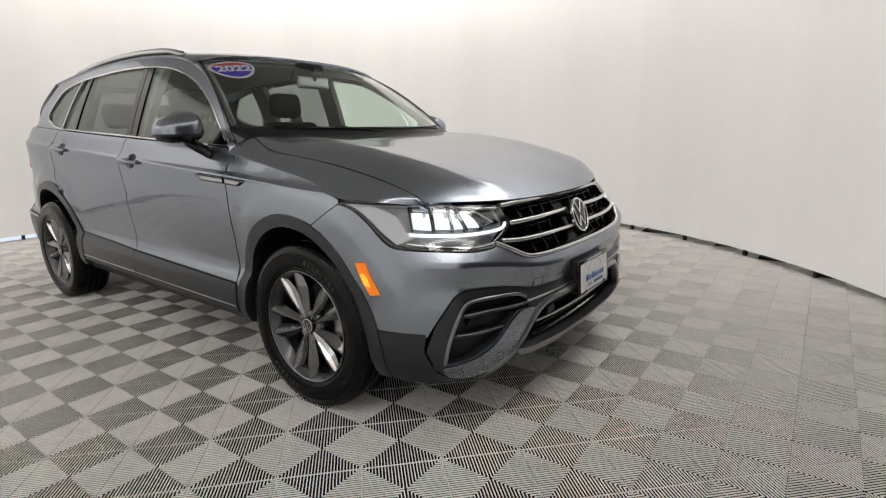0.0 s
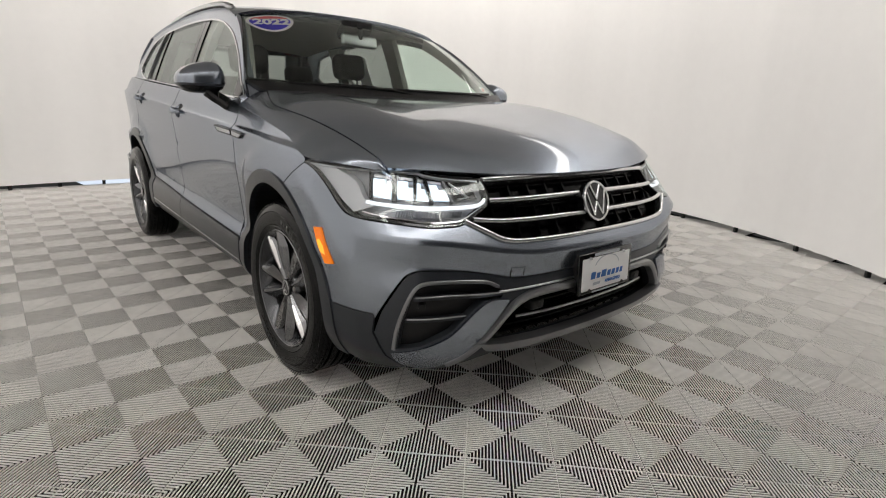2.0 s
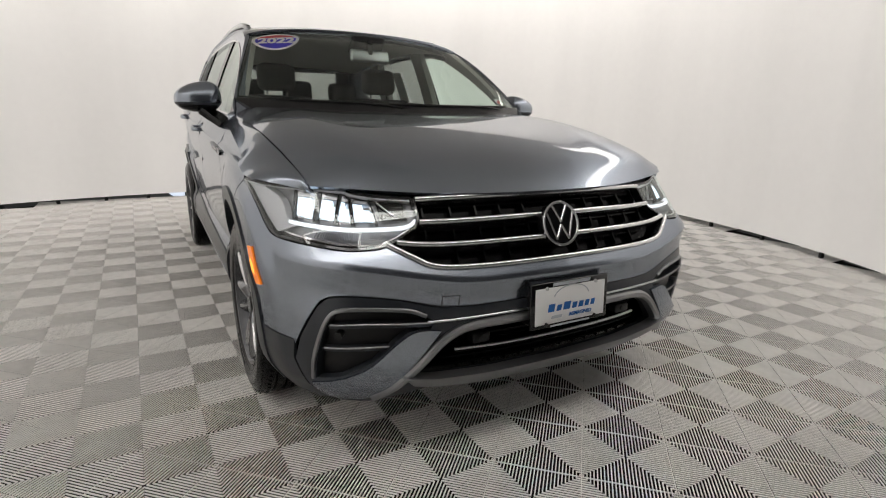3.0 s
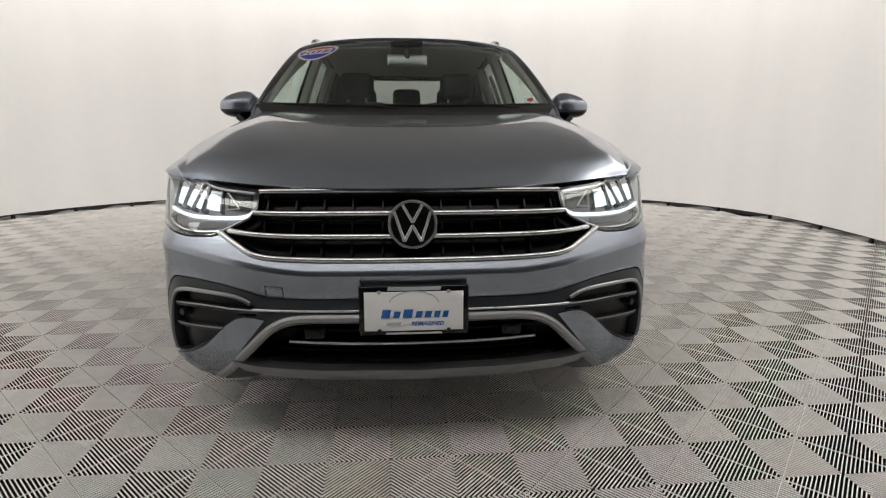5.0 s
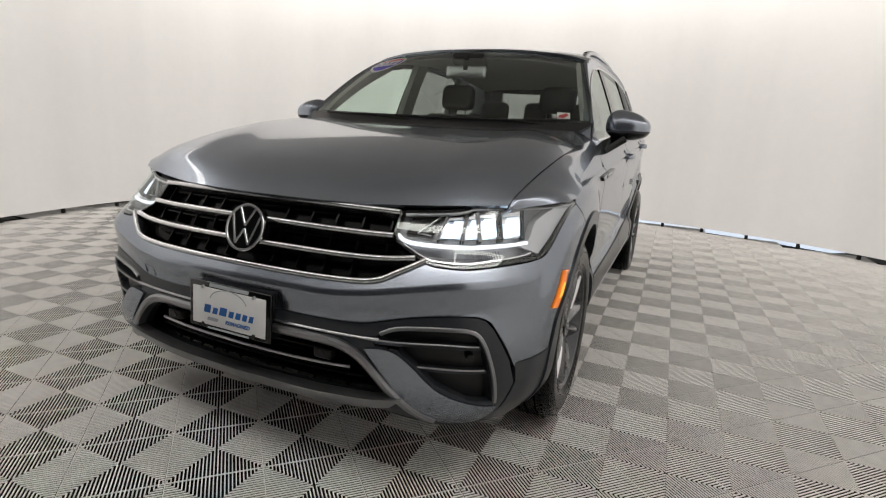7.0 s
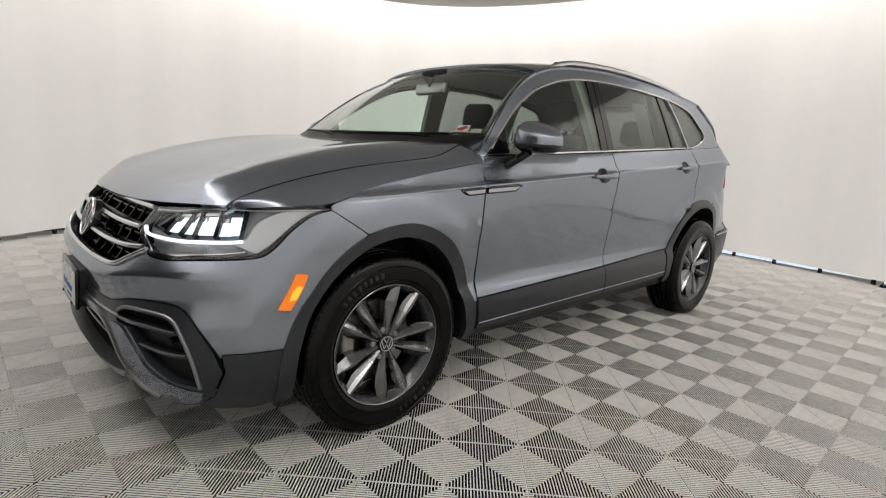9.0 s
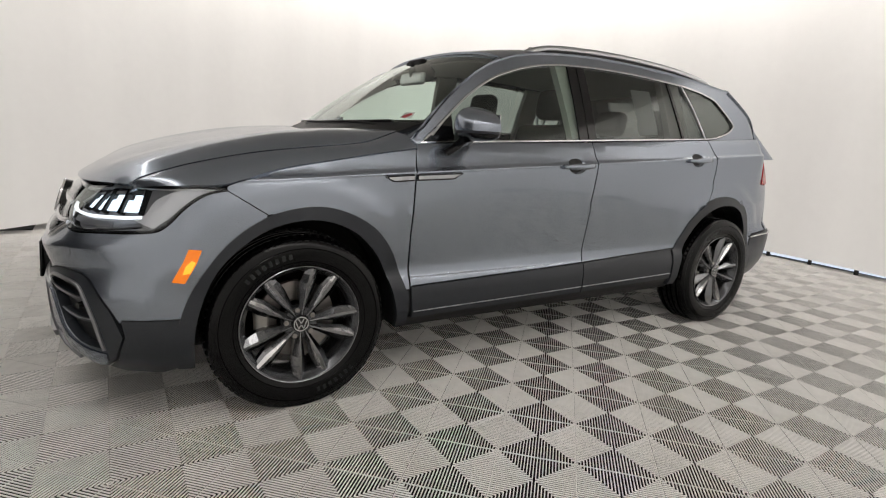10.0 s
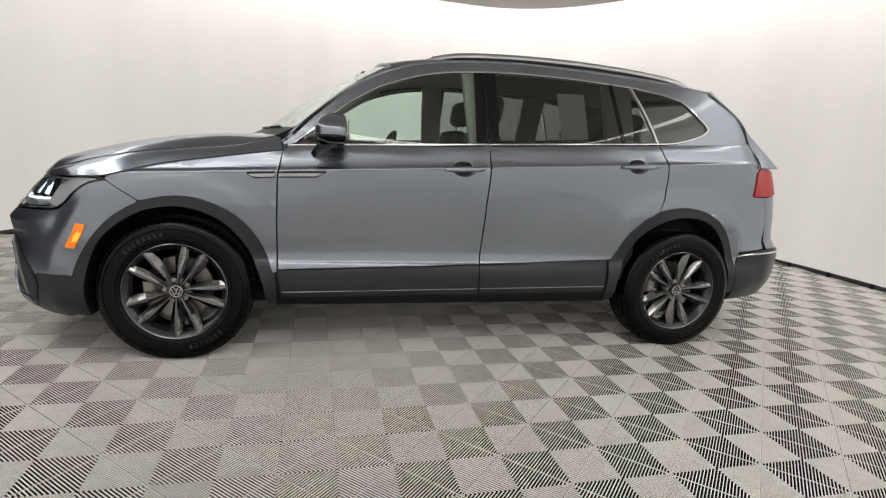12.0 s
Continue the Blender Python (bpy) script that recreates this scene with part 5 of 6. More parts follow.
    for k in range(5):
        a = radians(72 * k + 30)
        bm = lathe_bm([(0.011, 0.050), (0.011, 0.079), (0.0085, 0.081), (0.0, 0.081)], 6)
        bmesh.ops.translate(bm, vec=(0, 0.056 * math.cos(a), 0.056 * math.sin(a)), verts=bm.verts)
        part("wheel_bolt", place(bm), M_STEEL, rim, smooth=30)
    part("hub_cap", place(lathe_bm([(0.034, 0.070), (0.033, 0.084), (0.030, 0.087), (0.0, 0.088)], 32)), M_GLOSS, rim, "gloss black hub cap", smooth=35)
    cm = Matrix.Translation((0.0885, 0, 0)) @ pose(0, 0, 0, 90, 0, 90)
    part("cap_ring", place(ring_bm(0.0285, 0.0022, 0.0015, cm, 32)), M_CHROME, rim)
    part("cap_stroke", place(merge(stroke_bm([(-0.012, 0.022), (0, 0.002), (0.012, 0.022)], 0.0020, 0.0012, cm), stroke_bm([(-0.022, 0.013), (-0.010, -0.020), (0, -0.003), (0.010, -0.020), (0.022, 0.013)], 0.0020, 0.0012, cm))), M_CHROME, rim)
    part("brake_disc", place(lathe_bm([(0.075, -0.02), (0.078, 0.012), (0.082, 0.014), (0.158, 0.014), (0.160, 0.012), (0.160, -0.010), (0.075, -0.012)], 64)), M_STEEL, w, "brushed steel brake disc", smooth=35)
    m = Matrix.Rotation(radians(182 if y < 1 else 178), 4, "X") @ Matrix.Translation((0.010, 0.138, 0))
    part("brake_caliper", place(merge(soft_box(0.06, 0.055, 0.13, 0.014, m), soft_box(0.03, 0.03, 0.05, 0.008, m @ pose(0.03, -0.015, 0.03)))), M_CAST, w, "cast grey brake caliper")
    return w


for y in (0.0, 2.791):
    for side in (1, -1):
        wheel_at(y, side)

# wheel wells and the underbody
for y in (0.0, 2.785):
    for mir in (False, True):
        rows = []
        for i in range(25):
            a = radians(-8 + 196 * i / 24)
            c, s = math.cos(a), math.sin(a)
            rows.append([(xx, y + 0.425 * c, 0.36 + 0.425 * s) for xx in (0.852, 0.75, 0.58)] + [(0.55, y + 0.10 * c, 0.36 + 0.10 * s)])
        part("wheel_well", grid_bm(rows, 0.004, mir), M_WELL, car, smooth=40)
part("underbody", soft_box(1.30, 4.1, 0.07, 0.02, pose(0, 1.35, 0.255)), M_WELL, car)
for y in (0.0, 2.791):
    bm = bmesh.new()
    bmesh.ops.create_cone(bm, cap_ends=True, segments=20, radius1=0.035, radius2=0.035, depth=1.46, matrix=pose(0, y, 0.345, 0, 90, 0))
    part("axle", bm, M_WELL, car)
part("exhaust_box", soft_box(0.9, 0.22, 0.14, 0.04, pose(0, 3.30, 0.34)), M_WELL, car)

# ---- mirrors, handles, rails, trim ----
def blob_bm(rx, ry, rz, power=2.6, segs=32, rings=20, squeeze=None):
    """A rounded body; power above two makes it boxier."""
    bm = bmesh.new()
    bmesh.ops.create_uvsphere(bm, u_segments=segs, v_segments=rings, radius=1)
    for v in bm.verts:
        x, y, z = v.co
        k = (abs(x) ** power + abs(y) ** power + abs(z) ** power) ** (-1 / power)
        v.co = Vector((x * k * rx, y * k * ry, z * k * rz))
        if squeeze:
            v.co = squeeze(v.co)
    return bm


for mir in (False, True):
    sg = -1 if mir else 1
    door = doors["front_door"][1 if mir else 0]
    mirror = empty("side_mirror", door, "grey and black side mirror")

    def shape(c):
        u = (c.x + 0.105) / 0.21
        c = Vector((c.x, c.y * (0.80 + 0.20 * u) + 0.028 * (u - 0.5) + 0.012 * (1 - u), c.z * ((1.12 - 0.50 * u ** 1.4) if c.z > 0 else 0.66)))
        if c.y > 0.055:
            c.y = 0.055 + (c.y - 0.055) * 0.15
        return c

    def mplace(bm):
        bmesh.ops.translate(bm, vec=(0.945, 0.735, 1.158), verts=bm.verts)
        if mir:
            bmesh.ops.scale(bm, vec=(-1, 1, 1), verts=bm.verts)
            bmesh.ops.reverse_faces(bm, faces=bm.faces)
        return bm

    def cut(bm, z, above):
        bmesh.ops.bisect_plane(bm, geom=bm.verts[:] + bm.edges[:] + bm.faces[:], plane_co=(0, 0, z), plane_no=(0, 0, 1), clear_inner=above, clear_outer=not above)
        return bm

    part("mirror_cap", mplace(cut(blob_bm(0.104, 0.104, 0.088, 2.6, 48, 28, shape), -0.014, True)), M_PAINT, mirror, smooth=60)
    part("mirror_turn_signal", mplace(cut(cut(blob_bm(0.1025, 0.1025, 0.0865, 2.6, 48, 28, shape), -0.0145, False), -0.024, True)), M_CLAD, mirror, "dark turn signal strip", smooth=60)
    part("mirror_base", mplace(cut(blob_bm(0.100, 0.100, 0.086, 2.6, 48, 28, shape), -0.0245, False)), M_GLOSS, mirror, "gloss black lower shell", smooth=60)
    part("mirror_glass", mplace(soft_box(0.15, 0.004, 0.095, 0.0018, pose(-0.01, 0.072, 0.012))), M_CHROME, mirror)
    foot = [Vector((sg * 0.925, 0.714, 1.115)), Vector((sg * 0.890, 0.700, 1.088)), Vector((sg * 0.862, 0.682, 1.068)), Vector((sg * 0.838, 0.662, 1.046))]
    part("mirror_arm", sweep_bm(bend(foot, 4), [Vector((0, -0.2, 1))] * 13, [(-0.045, -0.018), (0.045, -0.018), (0.05, 0), (0.045, 0.018), (-0.045, 0.018), (-0.05, 0)], taper=lambda t: 1 - 0.2 * t), M_GLOSS, mirror, "gloss black mirror arm", smooth=50)

    # door handles
    for door_name, y in (("front_door", 1.410), ("rear_door", 2.425)):
        d = doors[door_name][1 if mir else 0]
        z = z_shoulder(y) + 0.004
        handle = empty("door_handle", d)
        s0 = s_at(y, "y")
        cup = [sy(y + 0.0635 * math.cos(t), z + 0.0385 * math.sin(t)) for t in [2 * math.pi * k / 28 for k in range(28)]]
        sheet("handle_cup", [Vector((-p[0], p[1])) for p in cup][::-1] if mir else cup, skin, M_PAINT, handle, out=0.0, thick=0.002, step=0.009, bulge=lambda s, zz: -0.030 * max(0, 1 - ((zz - z) / 0.0385) ** 2 - ((abs(s) - s0) / 0.0635) ** 2) ** 0.7)
        line = [sy(y - 0.108 + 0.216 * k / 12, z + 0.002 + 0.0615 * (-0.108 + 0.216 * k / 12)) for k in range(13)]
        path, nor = [], []
        for k, p in enumerate(line):
            o = 0.012 + 0.026 * math.sin(math.pi * k / 12) ** 0.5
            path.append(Vector(skin(p[0], p[1], o)))
            nor.append(Vector((1, 0, 0.1)))
        part("handle_grip", sweep_bm(path, nor, [(-0.012, -0.006), (0.012, -0.006), (0.0155, 0.001), (0.010, 0.009), (-0.010, 0.009), (-0.0155, 0.001)], taper=lambda t: 0.55 + 0.45 * min(1, 4 * t, 4 * (1 - t)) , mirror=mir), M_PAINT, handle, smooth=60)
        for k in (1, 11):
            p = Vector(skin(line[k][0], line[k][1], 0.008))
            part("handle_post", soft_box(0.034, 0.034, 0.022, 0.006, pose(sg * p.x, p.y, p.z)), M_PAINT, handle)

    # bright flank badge, split at the door seam
    for owner, pts in ((car, [(0.336, 0.9385), (0.372, 0.9205), (0.4635, 0.9265), (0.4635, 0.9475)]), (door, [(0.483, 0.948), (0.483, 0.9275), (0.658, 0.936), (0.704, 0.9595)])):
        sheet("flank_trim", [Vector((-p[0], p[1])) for p in [sy(*q) for q in pts]][::-1] if mir else [sy(*q) for q in pts], skin, M_SATIN, owner, out=0.009, thick=0.010, step=0.03, label="satin silver flank trim")
        part("flank_trim_edge", trim_on(skin, [sy(*q) for q in pts], [(-0.003, -0.004), (0.003, -0.004), (0.003, 0.009), (-0.003, 0.009)], n=0, closed=True, out=0.001, mirror=mir), M_GLOSS, owner)

    # roof rails
    rail = empty("roof_rail", car, "satin silver roof rail")
    pts = [Vector((sg * x, y, z)) for x, y, z in ((0.600, 1.225, 1.566), (0.602, 1.30, 1.590), (0.604, 1.40, 1.610), (0.606, 1.55, 1.622), (0.606, 1.80, 1.632), (0.604, 2.10, 1.632), (0.598, 2.40, 1.622), (0.588, 2.65, 1.604), (0.578, 2.80, 1.584), (0.572, 2.89, 1.560))]
    path = bend(pts, 5)
    part("rail_bar", sweep_bm(path, [Vector((0, 0, 1))] * len(path), [(-0.016, -0.012), (0.016, -0.012), (0.017, 0.004), (0.010, 0.012), (-0.010, 0.012), (-0.017, 0.004)], taper=lambda t: 0.7 + 0.3 * min(1, 8 * t, 8 * (1 - t))), M_SATIN, rail, smooth=50)
    for y, xx, zz in ((1.36, 0.60, 1.583), (2.72, 0.58, 1.573)):
        part("rail_foot", soft_box(0.022, 0.20, 0.045, 0.008, pose(sg * xx, y, zz, 6 if y < 2 else -5, 0, 0)), M_BLACK, rail, "black rail foot")
    part("rail_seal", sweep_bm([p - Vector((0, 0, 0.032)) for p in path[6:-4]], [Vector((0, 0, 1))] * len(path[6:-4]), [(-0.008, -0.02), (0.008, -0.02), (0.008, 0.018), (-0.008, 0.018)]), M_BLACK, rail)

# windscreen wipers
for u0, u1, v0, v1 in ((-0.78, 0.02, 0.03, 0.035), (0.0, 0.80, 0.03, 0.04)):
    wiper = empty("wiper", car, "black windscreen wiper")
    path = [Vector(screen(u0 + (u1 - u0) * t, v0 + (v1 - v0) * t, 0.010)) for t in [k / 10 for k in range(11)]]
    part("wiper_blade", sweep_bm(path, [Vector((0, -0.6, 0.8))] * 11, [(-0.006, -0.006), (0.006, -0.006), (0.003, 0.008), (-0.003, 0.008)]), M_BLACK, wiper)
    p0 = Vector(screen(u1, -0.03, 0.004))
    path = [p0.lerp(path[6], t) + Vector((0, -0.006, 0.012)) * math.sin(math.pi * t) for t in (0, 0.35, 0.7, 1)]
    part("wiper_arm", sweep_bm(path, [Vector((0, -0.6, 0.8))] * 4, [(-0.008, -0.004), (0.008, -0.004), (0.006, 0.006), (-0.006, 0.006)]), M_BLACK, wiper)
for u in (-0.42, 0.42):
    part("washer_nozzle", soft_box(0.03, 0.02, 0.012, 0.004, Matrix.Translation(hood_at(u, 0.965) + Vector((0, 0, 0.004)))), M_BLACK, car)

# year sticker on the windscreen: red over blue shield with a white rim
def badge_line(cu, cv, w, h):
    top = [(cu - w, cv + 0.50 * h), (cu - 0.80 * w, cv + 0.78 * h), (cu - 0.35 * w, cv + 0.92 * h), (cu, cv + 0.95 * h), (cu + 0.35 * w, cv + 0.92 * h), (cu + 0.80 * w, cv + 0.78 * h), (cu + w, cv + 0.50 * h)]
    low = [(cu + w, cv + 0.1 * h), (cu + 0.75 * w, cv - 0.45 * h), (cu + 0.4 * w, cv - 0.85 * h), (cu, cv - h), (cu - 0.4 * w, cv - 0.85 * h), (cu - 0.75 * w, cv - 0.45 * h), (cu - w, cv + 0.1 * h)]
    return bend(top + low + [top[0]], 3)[:-1]


SU, SV, SW, SH = -0.785, 0.815, 0.175, 0.150
sheet("year_sticker_rim", badge_line(SU, SV, SW, SH), screen, M_WHITE, car, out=0.0016, thick=0.001, step=0.03, label="white sticker rim")
inner = badge_line(SU, SV, SW * 0.86, SH * 0.82)
sheet("year_sticker_blue", [p for p in inner if p[1] <= SV + 0.066] , screen, M_NAVY, car, out=0.0024, thick=0.0006, step=0.03, label="blue sticker field")
sheet("year_sticker_red", [p for p in inner if p[1] >= SV + 0.066], screen, M_REDP, car, out=0.0024, thick=0.0006, step=0.03, label="red sticker band")
o = Vector(screen(SU, SV, 0.0046))
ux = (Vector(screen(SU + 0.1, SV, 0.0046)) - o).normalized()
uy = (Vector(screen(SU, SV + 0.1, 0.0046)) - o).normalized()
uz = ux.cross(uy).normalized()
uy = uz.cross(ux)
sm = Matrix((ux, uy, uz)).transposed().to_4x4()
sm.translation = o
text_part("year_lettering", "2022", 0.094, sm @ pose(0, 0.002, 0), M_WHITE, car, "white year figures", bold=0.0035, slant=0.12)
# small red and white papers inside the lower corner
sheet("inspection_sticker", [(0.80, 0.10), (0.87, 0.10), (0.87, 0.165), (0.80, 0.165)], screen, M_WHITE, car, out=-0.006, thick=0.001, step=0.03, label="small white and red paper sticker")
sheet("inspection_sticker_print", [(0.805, 0.108), (0.835, 0.103), (0.862, 0.135), (0.85, 0.155), (0.81, 0.13)], screen, M_REDP, car, out=-0.0045, thick=0.001, step=0.03)

# ---- cabin, as seen through the glass ----
def seat_at(x, y, wide=0.50, tall=0.62, head=True, lean=14):
    s = empty("seat", car, "black upholstered seat")
    part("seat_cushion", soft_box(wide, 0.50, 0.16, 0.06, pose(x, y, 0.62, 6, 0, 0), 4), M_CLOTH, s, smooth=60)
    part("seat_back", soft_box(wide, 0.13, tall, 0.055, pose(x, y + 0.29, 0.68 + tall / 2, -lean, 0, 0), 4), M_CLOTH, s, smooth=60)
    part("seat_bolster", soft_box(0.07, 0.17, tall * 0.72, 0.03, pose(x - wide * 0.44, y + 0.255, 0.66 + tall * 0.42, -lean, 0, 0)), M_CLOTH, s, smooth=60)
    part("seat_bolster", soft_box(0.07, 0.17, tall * 0.72, 0.03, pose(x + wide * 0.44, y + 0.255, 0.66 + tall * 0.42, -lean, 0, 0)), M_CLOTH, s, smooth=60)
    if head:
        k = math.tan(radians(lean))
        hz = 0.68 + tall + 0.115
        hy = y + 0.29 + k * (tall / 2 + 0.10)
        part("headrest", soft_box(0.25, 0.11, 0.18, 0.05, pose(x, hy, hz, -lean + 6, 0, 0), 4), M_CLOTH, s, smooth=60)
        for dx in (-0.065, 0.065):
            bm = bmesh.new()
            bmesh.ops.create_cone(bm, cap_ends=True, segments=10, radius1=0.006, radius2=0.006, depth=0.11, matrix=pose(x + dx, hy - 0.015, hz - 0.125, -lean, 0, 0))
            part("headrest_post", bm, M_CHROME, s)


for x in (-0.37, 0.37):
    seat_at(x, 1.30, 0.48, 0.55)
for x in (-0.40, 0.0, 0.40):
    seat_at(x, 2.22, 0.42 if x else 0.36, 0.50, True, 16)
# dash and its hood
rows = []
for v in range(9):
    t = v / 8
    rows.append([(0.74 * u * (1 - 0.02 * t), 0.50 + 0.13 * (1 - abs(u) ** 2) * 0 + 0.46 * t - 0.03 * (1 - u * u), 1.065 + 0.012 * math.sin(3 * t) - 0.10 * max(0, t - 0.72) * 3 + 0.018 * math.exp(-((u - 0.48) / 0.22) ** 2) * smooth(0.35, 0.7, t)) for u in [k / 16 - 1 for k in range(33)]])
part("dashboard", grid_bm(rows, 0.05), M_DASH, car, "soft black dashboard", smooth=60)
part("dashboard_front", soft_box(1.44, 0.10, 0.42, 0.04, pose(0, 0.93, 0.82, 12, 0, 0)), M_DASH, car, smooth=60)
part("instrument_hood", blob_bm(0.20, 0.10, 0.035, 2.4), M_DASH, car, smooth=60)
bpy.data.objects["instrument_hood"].location = (0.37, 0.84, 1.075)
part("centre_screen", soft_box(0.26, 0.02, 0.14, 0.006, pose(0.0, 0.90, 0.99, -8, 0, 0)), M_GLOSS, car)
# steering wheel
sw = empty("steering_wheel", car, "black steering wheel")
wm = pose(0.37, 1.02, 1.015, 90 - 26, 0, 0)
n = 40
path = [wm @ Vector((0.185 * math.cos(2 * math.pi * i / n), 0.180 * math.sin(2 * math.pi * i / n), 0)) for i in range(n)]
part("wheel_rim", sweep_bm(path, [wm.to_3x3() @ Vector((0, 0, 1))] * n, [(0.015 * math.cos(t), 0.015 * math.sin(t)) for t in [2 * math.pi * k / 8 for k in range(8)]], closed=True), M_DASH, sw, smooth=60)
part("wheel_hub", soft_box(0.15, 0.12, 0.05, 0.02, wm), M_DASH, sw, smooth=60)
for a, b in (((-0.06, 0.01), (-0.18, 0.02)), ((0.06, 0.01), (0.18, 0.02)), ((0, -0.04), (0, -0.18))):
    part("wheel_spoke", stroke_bm([a, b], 0.016, 0.012, wm), M_SATIN if a[0] == 0 else M_DASH, sw)
# inner rear-view mirror and camera shroud
part("camera_shroud", soft_box(0.20, 0.12, 0.05, 0.02, Matrix.Translation(Vector(screen(0, 0.92, -0.045))) @ pose(0, 0, 0, -42, 0, 0)), M_DASH, car, smooth=60)
rv = empty("rear_view_mirror", car, "black framed rear-view mirror")
part("mirror_frame", soft_box(0.24, 0.035, 0.070, 0.015, pose(0, 0.905, 1.435, -8, 0, 4)), M_SATIN, rv, smooth=60)
part("mirror_stem", soft_box(0.03, 0.03, 0.09, 0.01, pose(0, 0.90, 1.485)), M_DASH, rv)
# headliner, pillar trims, door cards and floor
rows = []
for i in range(21):
    v = i / 20
    row = []
    for j in range(17):
        u = j / 8 - 1
        ys = 1.06 + 1.86 * v
        yc = 1.03 + 1.95 * v
        xe, ze = roof_section(ys)
        row.append(((xe - 0.035) * u, yc + (ys - yc) * u * u, roof_mid(yc) - 0.045 + (ze - 0.03 - roof_mid(yc) + 0.045) * abs(u) ** 3))
    rows.append(row)
part("headliner", grid_bm(rows, 0.008), M_LINER, car, "pale grey headliner", smooth=60)
for mir in (False, True):
    sg = -1 if mir else 1
    for w, a, b in ((0.075, (1.545, 1.08), (1.50, 1.545)), (0.085, (2.36, 1.12), (2.36, 1.53))):
        path = [Vector(cabin(a[0] + (b[0] - a[0]) * t, a[1] + (b[1] - a[1]) * t, -0.055)) for t in (0, 0.25, 0.5, 0.75, 1)]
        part("pillar_trim", sweep_bm(path, [Vector((1, 0, 0))] * 5, [(-w, -0.02), (w, -0.02), (w, 0.02), (-w, 0.02)], mirror=mir), M_LINER, car, "pale pillar trim", smooth=40)
    path = [Vector(screen(0.955, v, -0.03)) + Vector((-0.005, 0.03, 0)) for v in [k / 10 for k in range(11)]]
    part("pillar_trim", sweep_bm(path, [Vector((-0.6, 0.6, 0.2))] * 11, [(-0.035, -0.012), (0.035, -0.012), (0.035, 0.012), (-0.035, 0.012)], mirror=mir), M_LINER, car, "pale front pillar trim", smooth=40)
    for y0, y1 in ((0.52, 1.53), (1.57, 2.50)):
        rows = [[Vector(skin(*sy(y0 + (y1 - y0) * k / 8, z), -0.09)) for k in range(9)] for z in (0.40, 0.80, 1.03)] + [[Vector(cabin(y0 + (y1 - y0) * k / 8, z_belt(y0 + (y1 - y0) * k / 8) - 0.004, -0.035)) for k in range(9)]]
        part("door_card", grid_bm([[(p.x, p.y, p.z) for p in r] for r in rows], 0.02, mir), M_DASH, car, smooth=60)
# paper sheet on the rear door glass
sheet("window_paper", [(1.985, z_belt(1.98) + 0.03), (2.150, z_belt(2.15) + 0.03), (2.140, 1.455), (1.975, 1.450)], cabin, M_WHITE, car, out=-0.022, thick=0.001, step=0.05, label="white paper sheet on the rear window")
part("cabin_floor", soft_box(1.40, 3.0, 0.06, 0.02, pose(0, 2.0, 0.36)), M_DASH, car)
part("load_floor", soft_box(1.30, 0.75, 0.30, 0.03, pose(0, 3.0, 0.62)), M_DASH, car)
part("gate_trim", soft_box(1.20, 0.05, 0.45, 0.02, pose(0, 3.52, 0.90)), M_DASH, car)

# ---- floor tiles: ribbed plastic, four quarters with ribs at 45 degrees ----
TILE, TURN, TILE_AT = 0.4008, radians(1.05), (-0.8864, -0.6976)


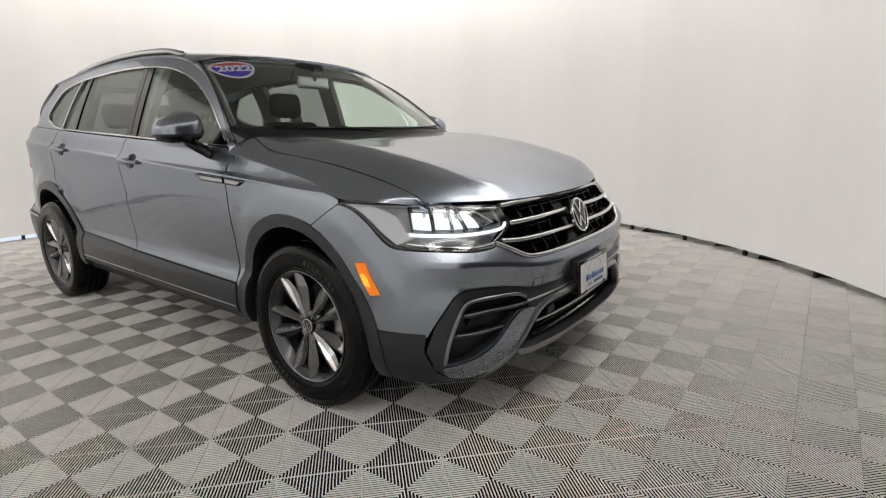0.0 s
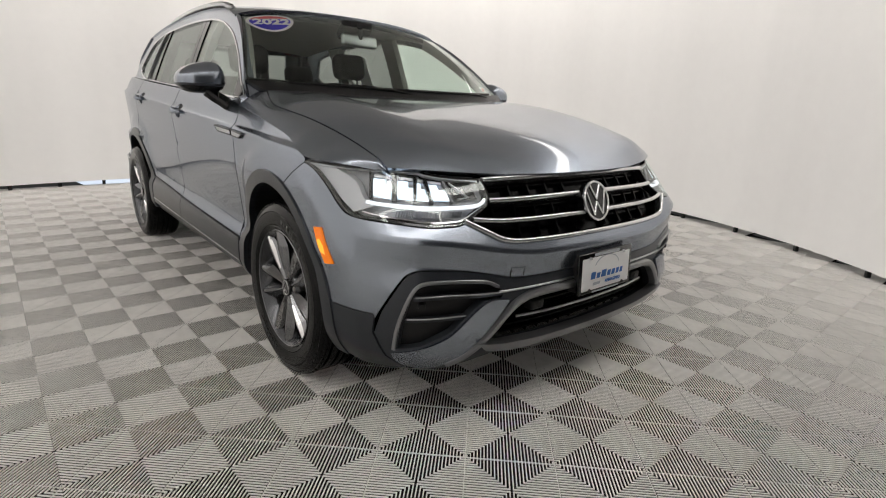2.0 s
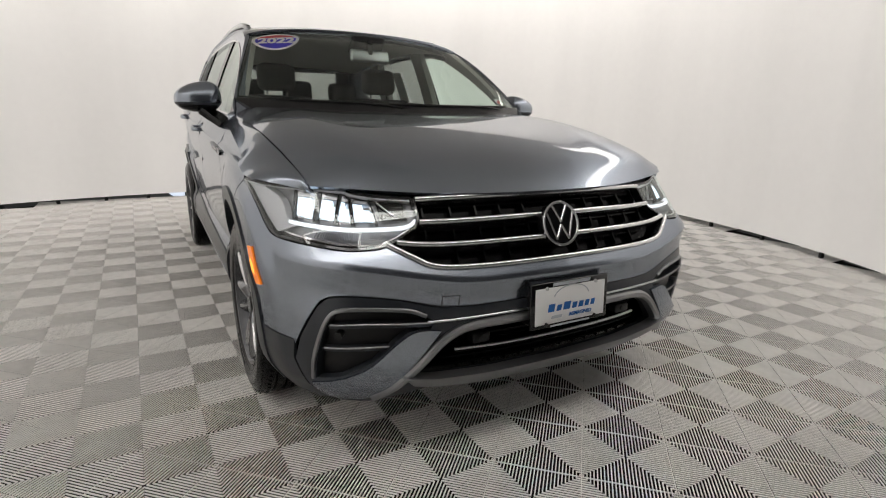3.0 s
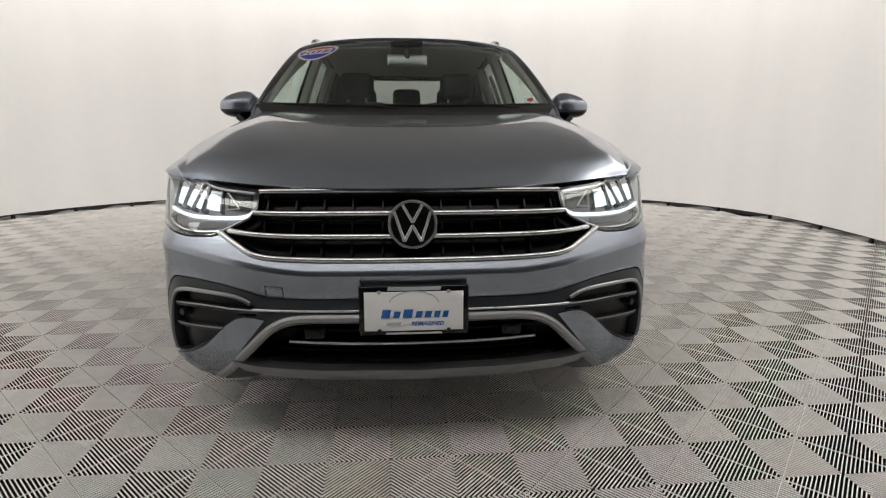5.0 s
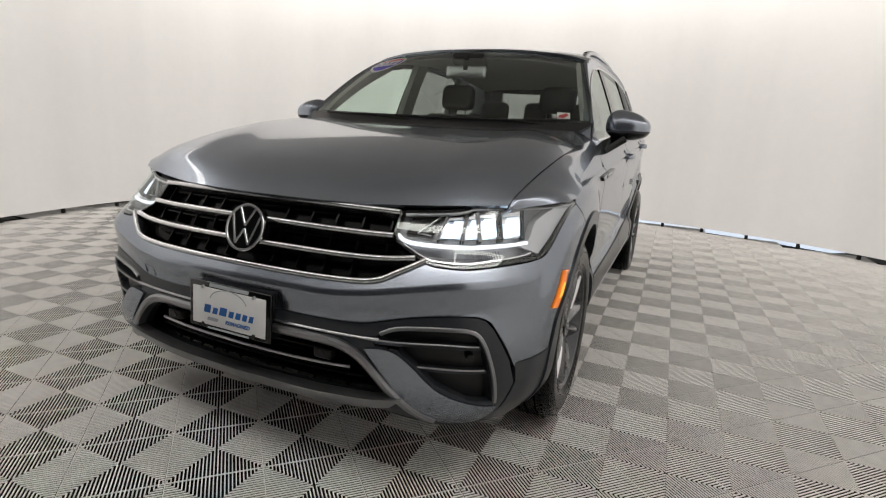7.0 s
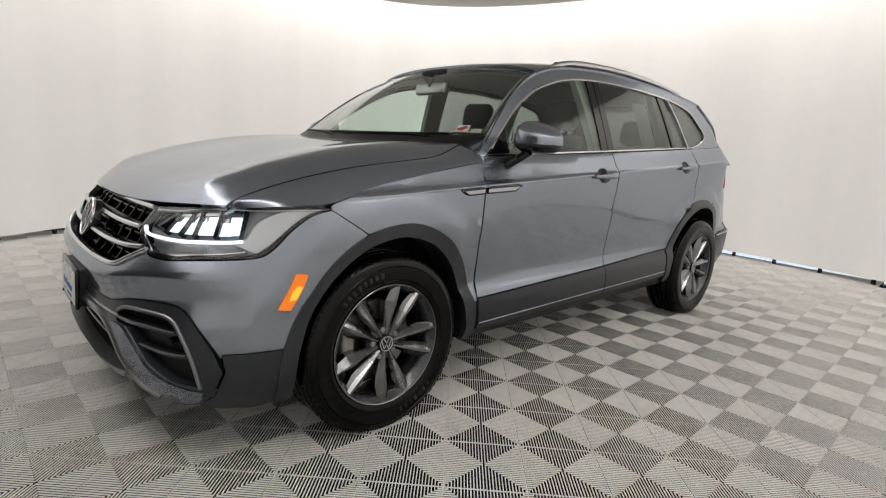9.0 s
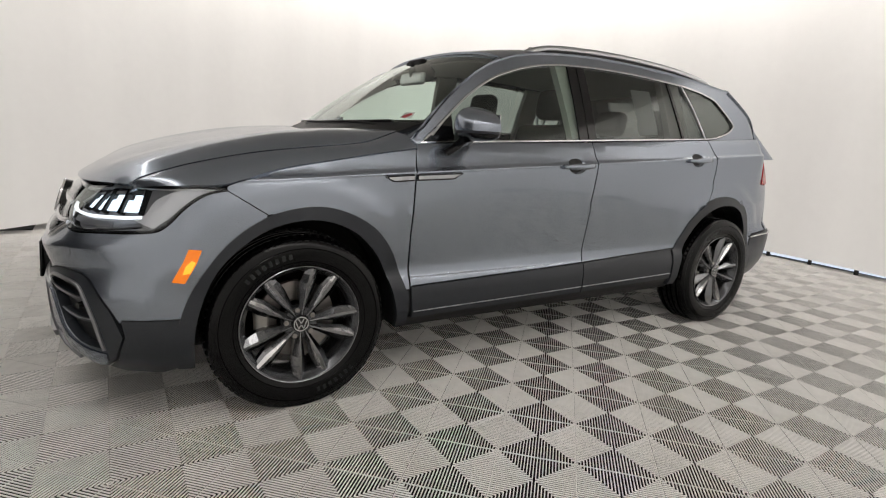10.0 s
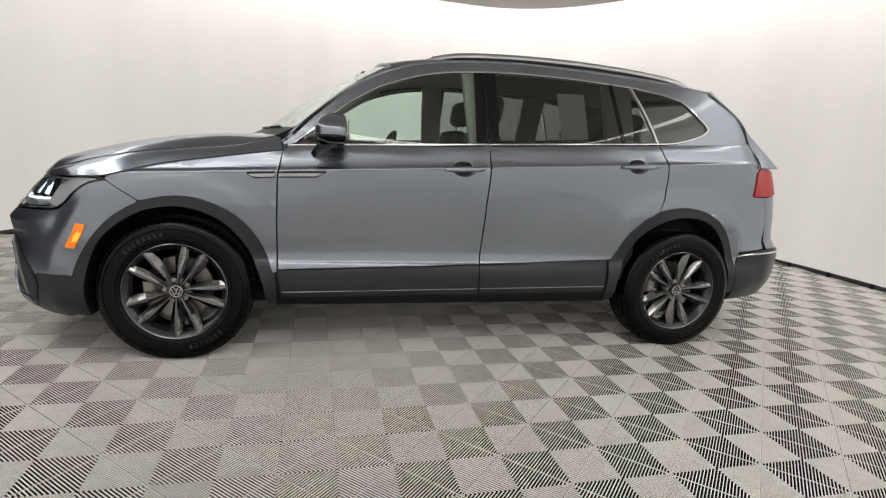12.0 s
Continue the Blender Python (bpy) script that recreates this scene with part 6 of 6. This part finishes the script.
def rib_tile_mesh():
    """One tile: ribs in each quarter run across its diagonal; thin bars tie them together."""
    bm = bmesh.new()
    q, n, h = TILE / 2, 26, 0.020
    pitch = q * math.sqrt(2) / n
    w = pitch * 0.182

    def bar(ends, o, flip, half, z0, z1, crown):
        """A bar between two (point, mitre) ends; a mitre of 1 or -1 cuts its end at 45 degrees."""
        (a, ma), (b, mb) = ends
        d = (b - a).normalized()
        side = Vector((-d.y, d.x))
        loops = []
        for k, z in ((half * crown, z1), (half, z1 - 0.0008), (half * 0.95, z1 - 0.0038), (half * 0.8, z0)):
            loop = []
            for p, m, e in ((a, ma, -k), (b, mb, -k), (b, mb, k), (a, ma, k)):
                c = p + side * e + d * (m * e)
                loop.append(bm.verts.new((o.x + (q - c.x if flip else c.x), o.y + c.y, z)))
            loops.append(loop if not flip else loop[::-1])
        bm.faces.new(loops[0]).material_index = 1
        # below the upper lip the sides take the painted gap shade
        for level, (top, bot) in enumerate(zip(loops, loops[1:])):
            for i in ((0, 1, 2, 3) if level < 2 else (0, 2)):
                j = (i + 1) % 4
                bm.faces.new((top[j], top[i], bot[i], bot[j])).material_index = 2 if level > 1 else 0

    for ix in (0, 1):
        for iy in (0, 1):
            o = Vector((ix * q - q, iy * q - q))
            turned = (ix + iy) % 2
            for k in range(n):
                d = (k + 0.5) * pitch
                low = d < n * pitch / 2
                reach = min(d, n * pitch - d) - 0.0006
                c = Vector((d, d)) / math.sqrt(2)
                r = Vector((-1, 1)) / math.sqrt(2)
                m = 1 if low else -1
                slot = 0.0017
                bar(((c - r * reach, m), (c - r * slot, 0)), o, turned, w, -h, 0.0, 0.72)
                bar(((c + r * slot, 0), (c + r * reach, -m)), o, turned, w, -h, 0.0, 0.72)
            bar(((Vector((0.001, 0.001)), 0), (Vector((q - 0.001, q - 0.001)), 0)), o, turned, 0.0015, -h, -0.0045, 0.8)
    me = bpy.data.meshes.new("tile")
    bm.to_mesh(me)
    bm.free()
    me.materials.append(M_TILE)
    me.materials.append(M_DUST)
    me.materials.append(M_GAP_SHADE)
    return me


tile_mesh = rib_tile_mesh()
spots = []
ct, st = math.cos(TURN), math.sin(TURN)
for i in range(-20, 21):
    for j in range(-20, 21):
        x, y = TILE_AT[0] + TILE * (i * ct - j * st), TILE_AT[1] + TILE * (i * st + j * ct)
        reach = (abs((x - ROOM_X) / (ROOM_A + 0.17)) ** ROOM_N + abs((y - ROOM_Y) / ((ROOM_BACK if y > ROOM_Y else ROOM_FRONT) + 0.17)) ** ROOM_N)
        if reach < 1:
            spots.append((math.hypot(x - 0.4, y + 0.2), x, y))
spots.sort()
rest = bmesh.new()
for n, (_, x, y) in enumerate(spots):
    m = pose(x, y, 0, 0, 0, math.degrees(TURN))
    if n < 300:
        ob = new("tile", tile_mesh)
        ob.parent = floor
        ob.matrix_world = m
    else:
        k = len(rest.verts)
        rest.from_mesh(tile_mesh)
        rest.verts.ensure_lookup_table()
        bmesh.ops.transform(rest, matrix=m, verts=rest.verts[k:])
if len(rest.verts):
    far = tagged(link_bm("far_tiles", rest, M_TILE, floor), kind="stuff")
    far.data.materials.append(M_DUST)
    far.data.materials.append(M_GAP_SHADE)
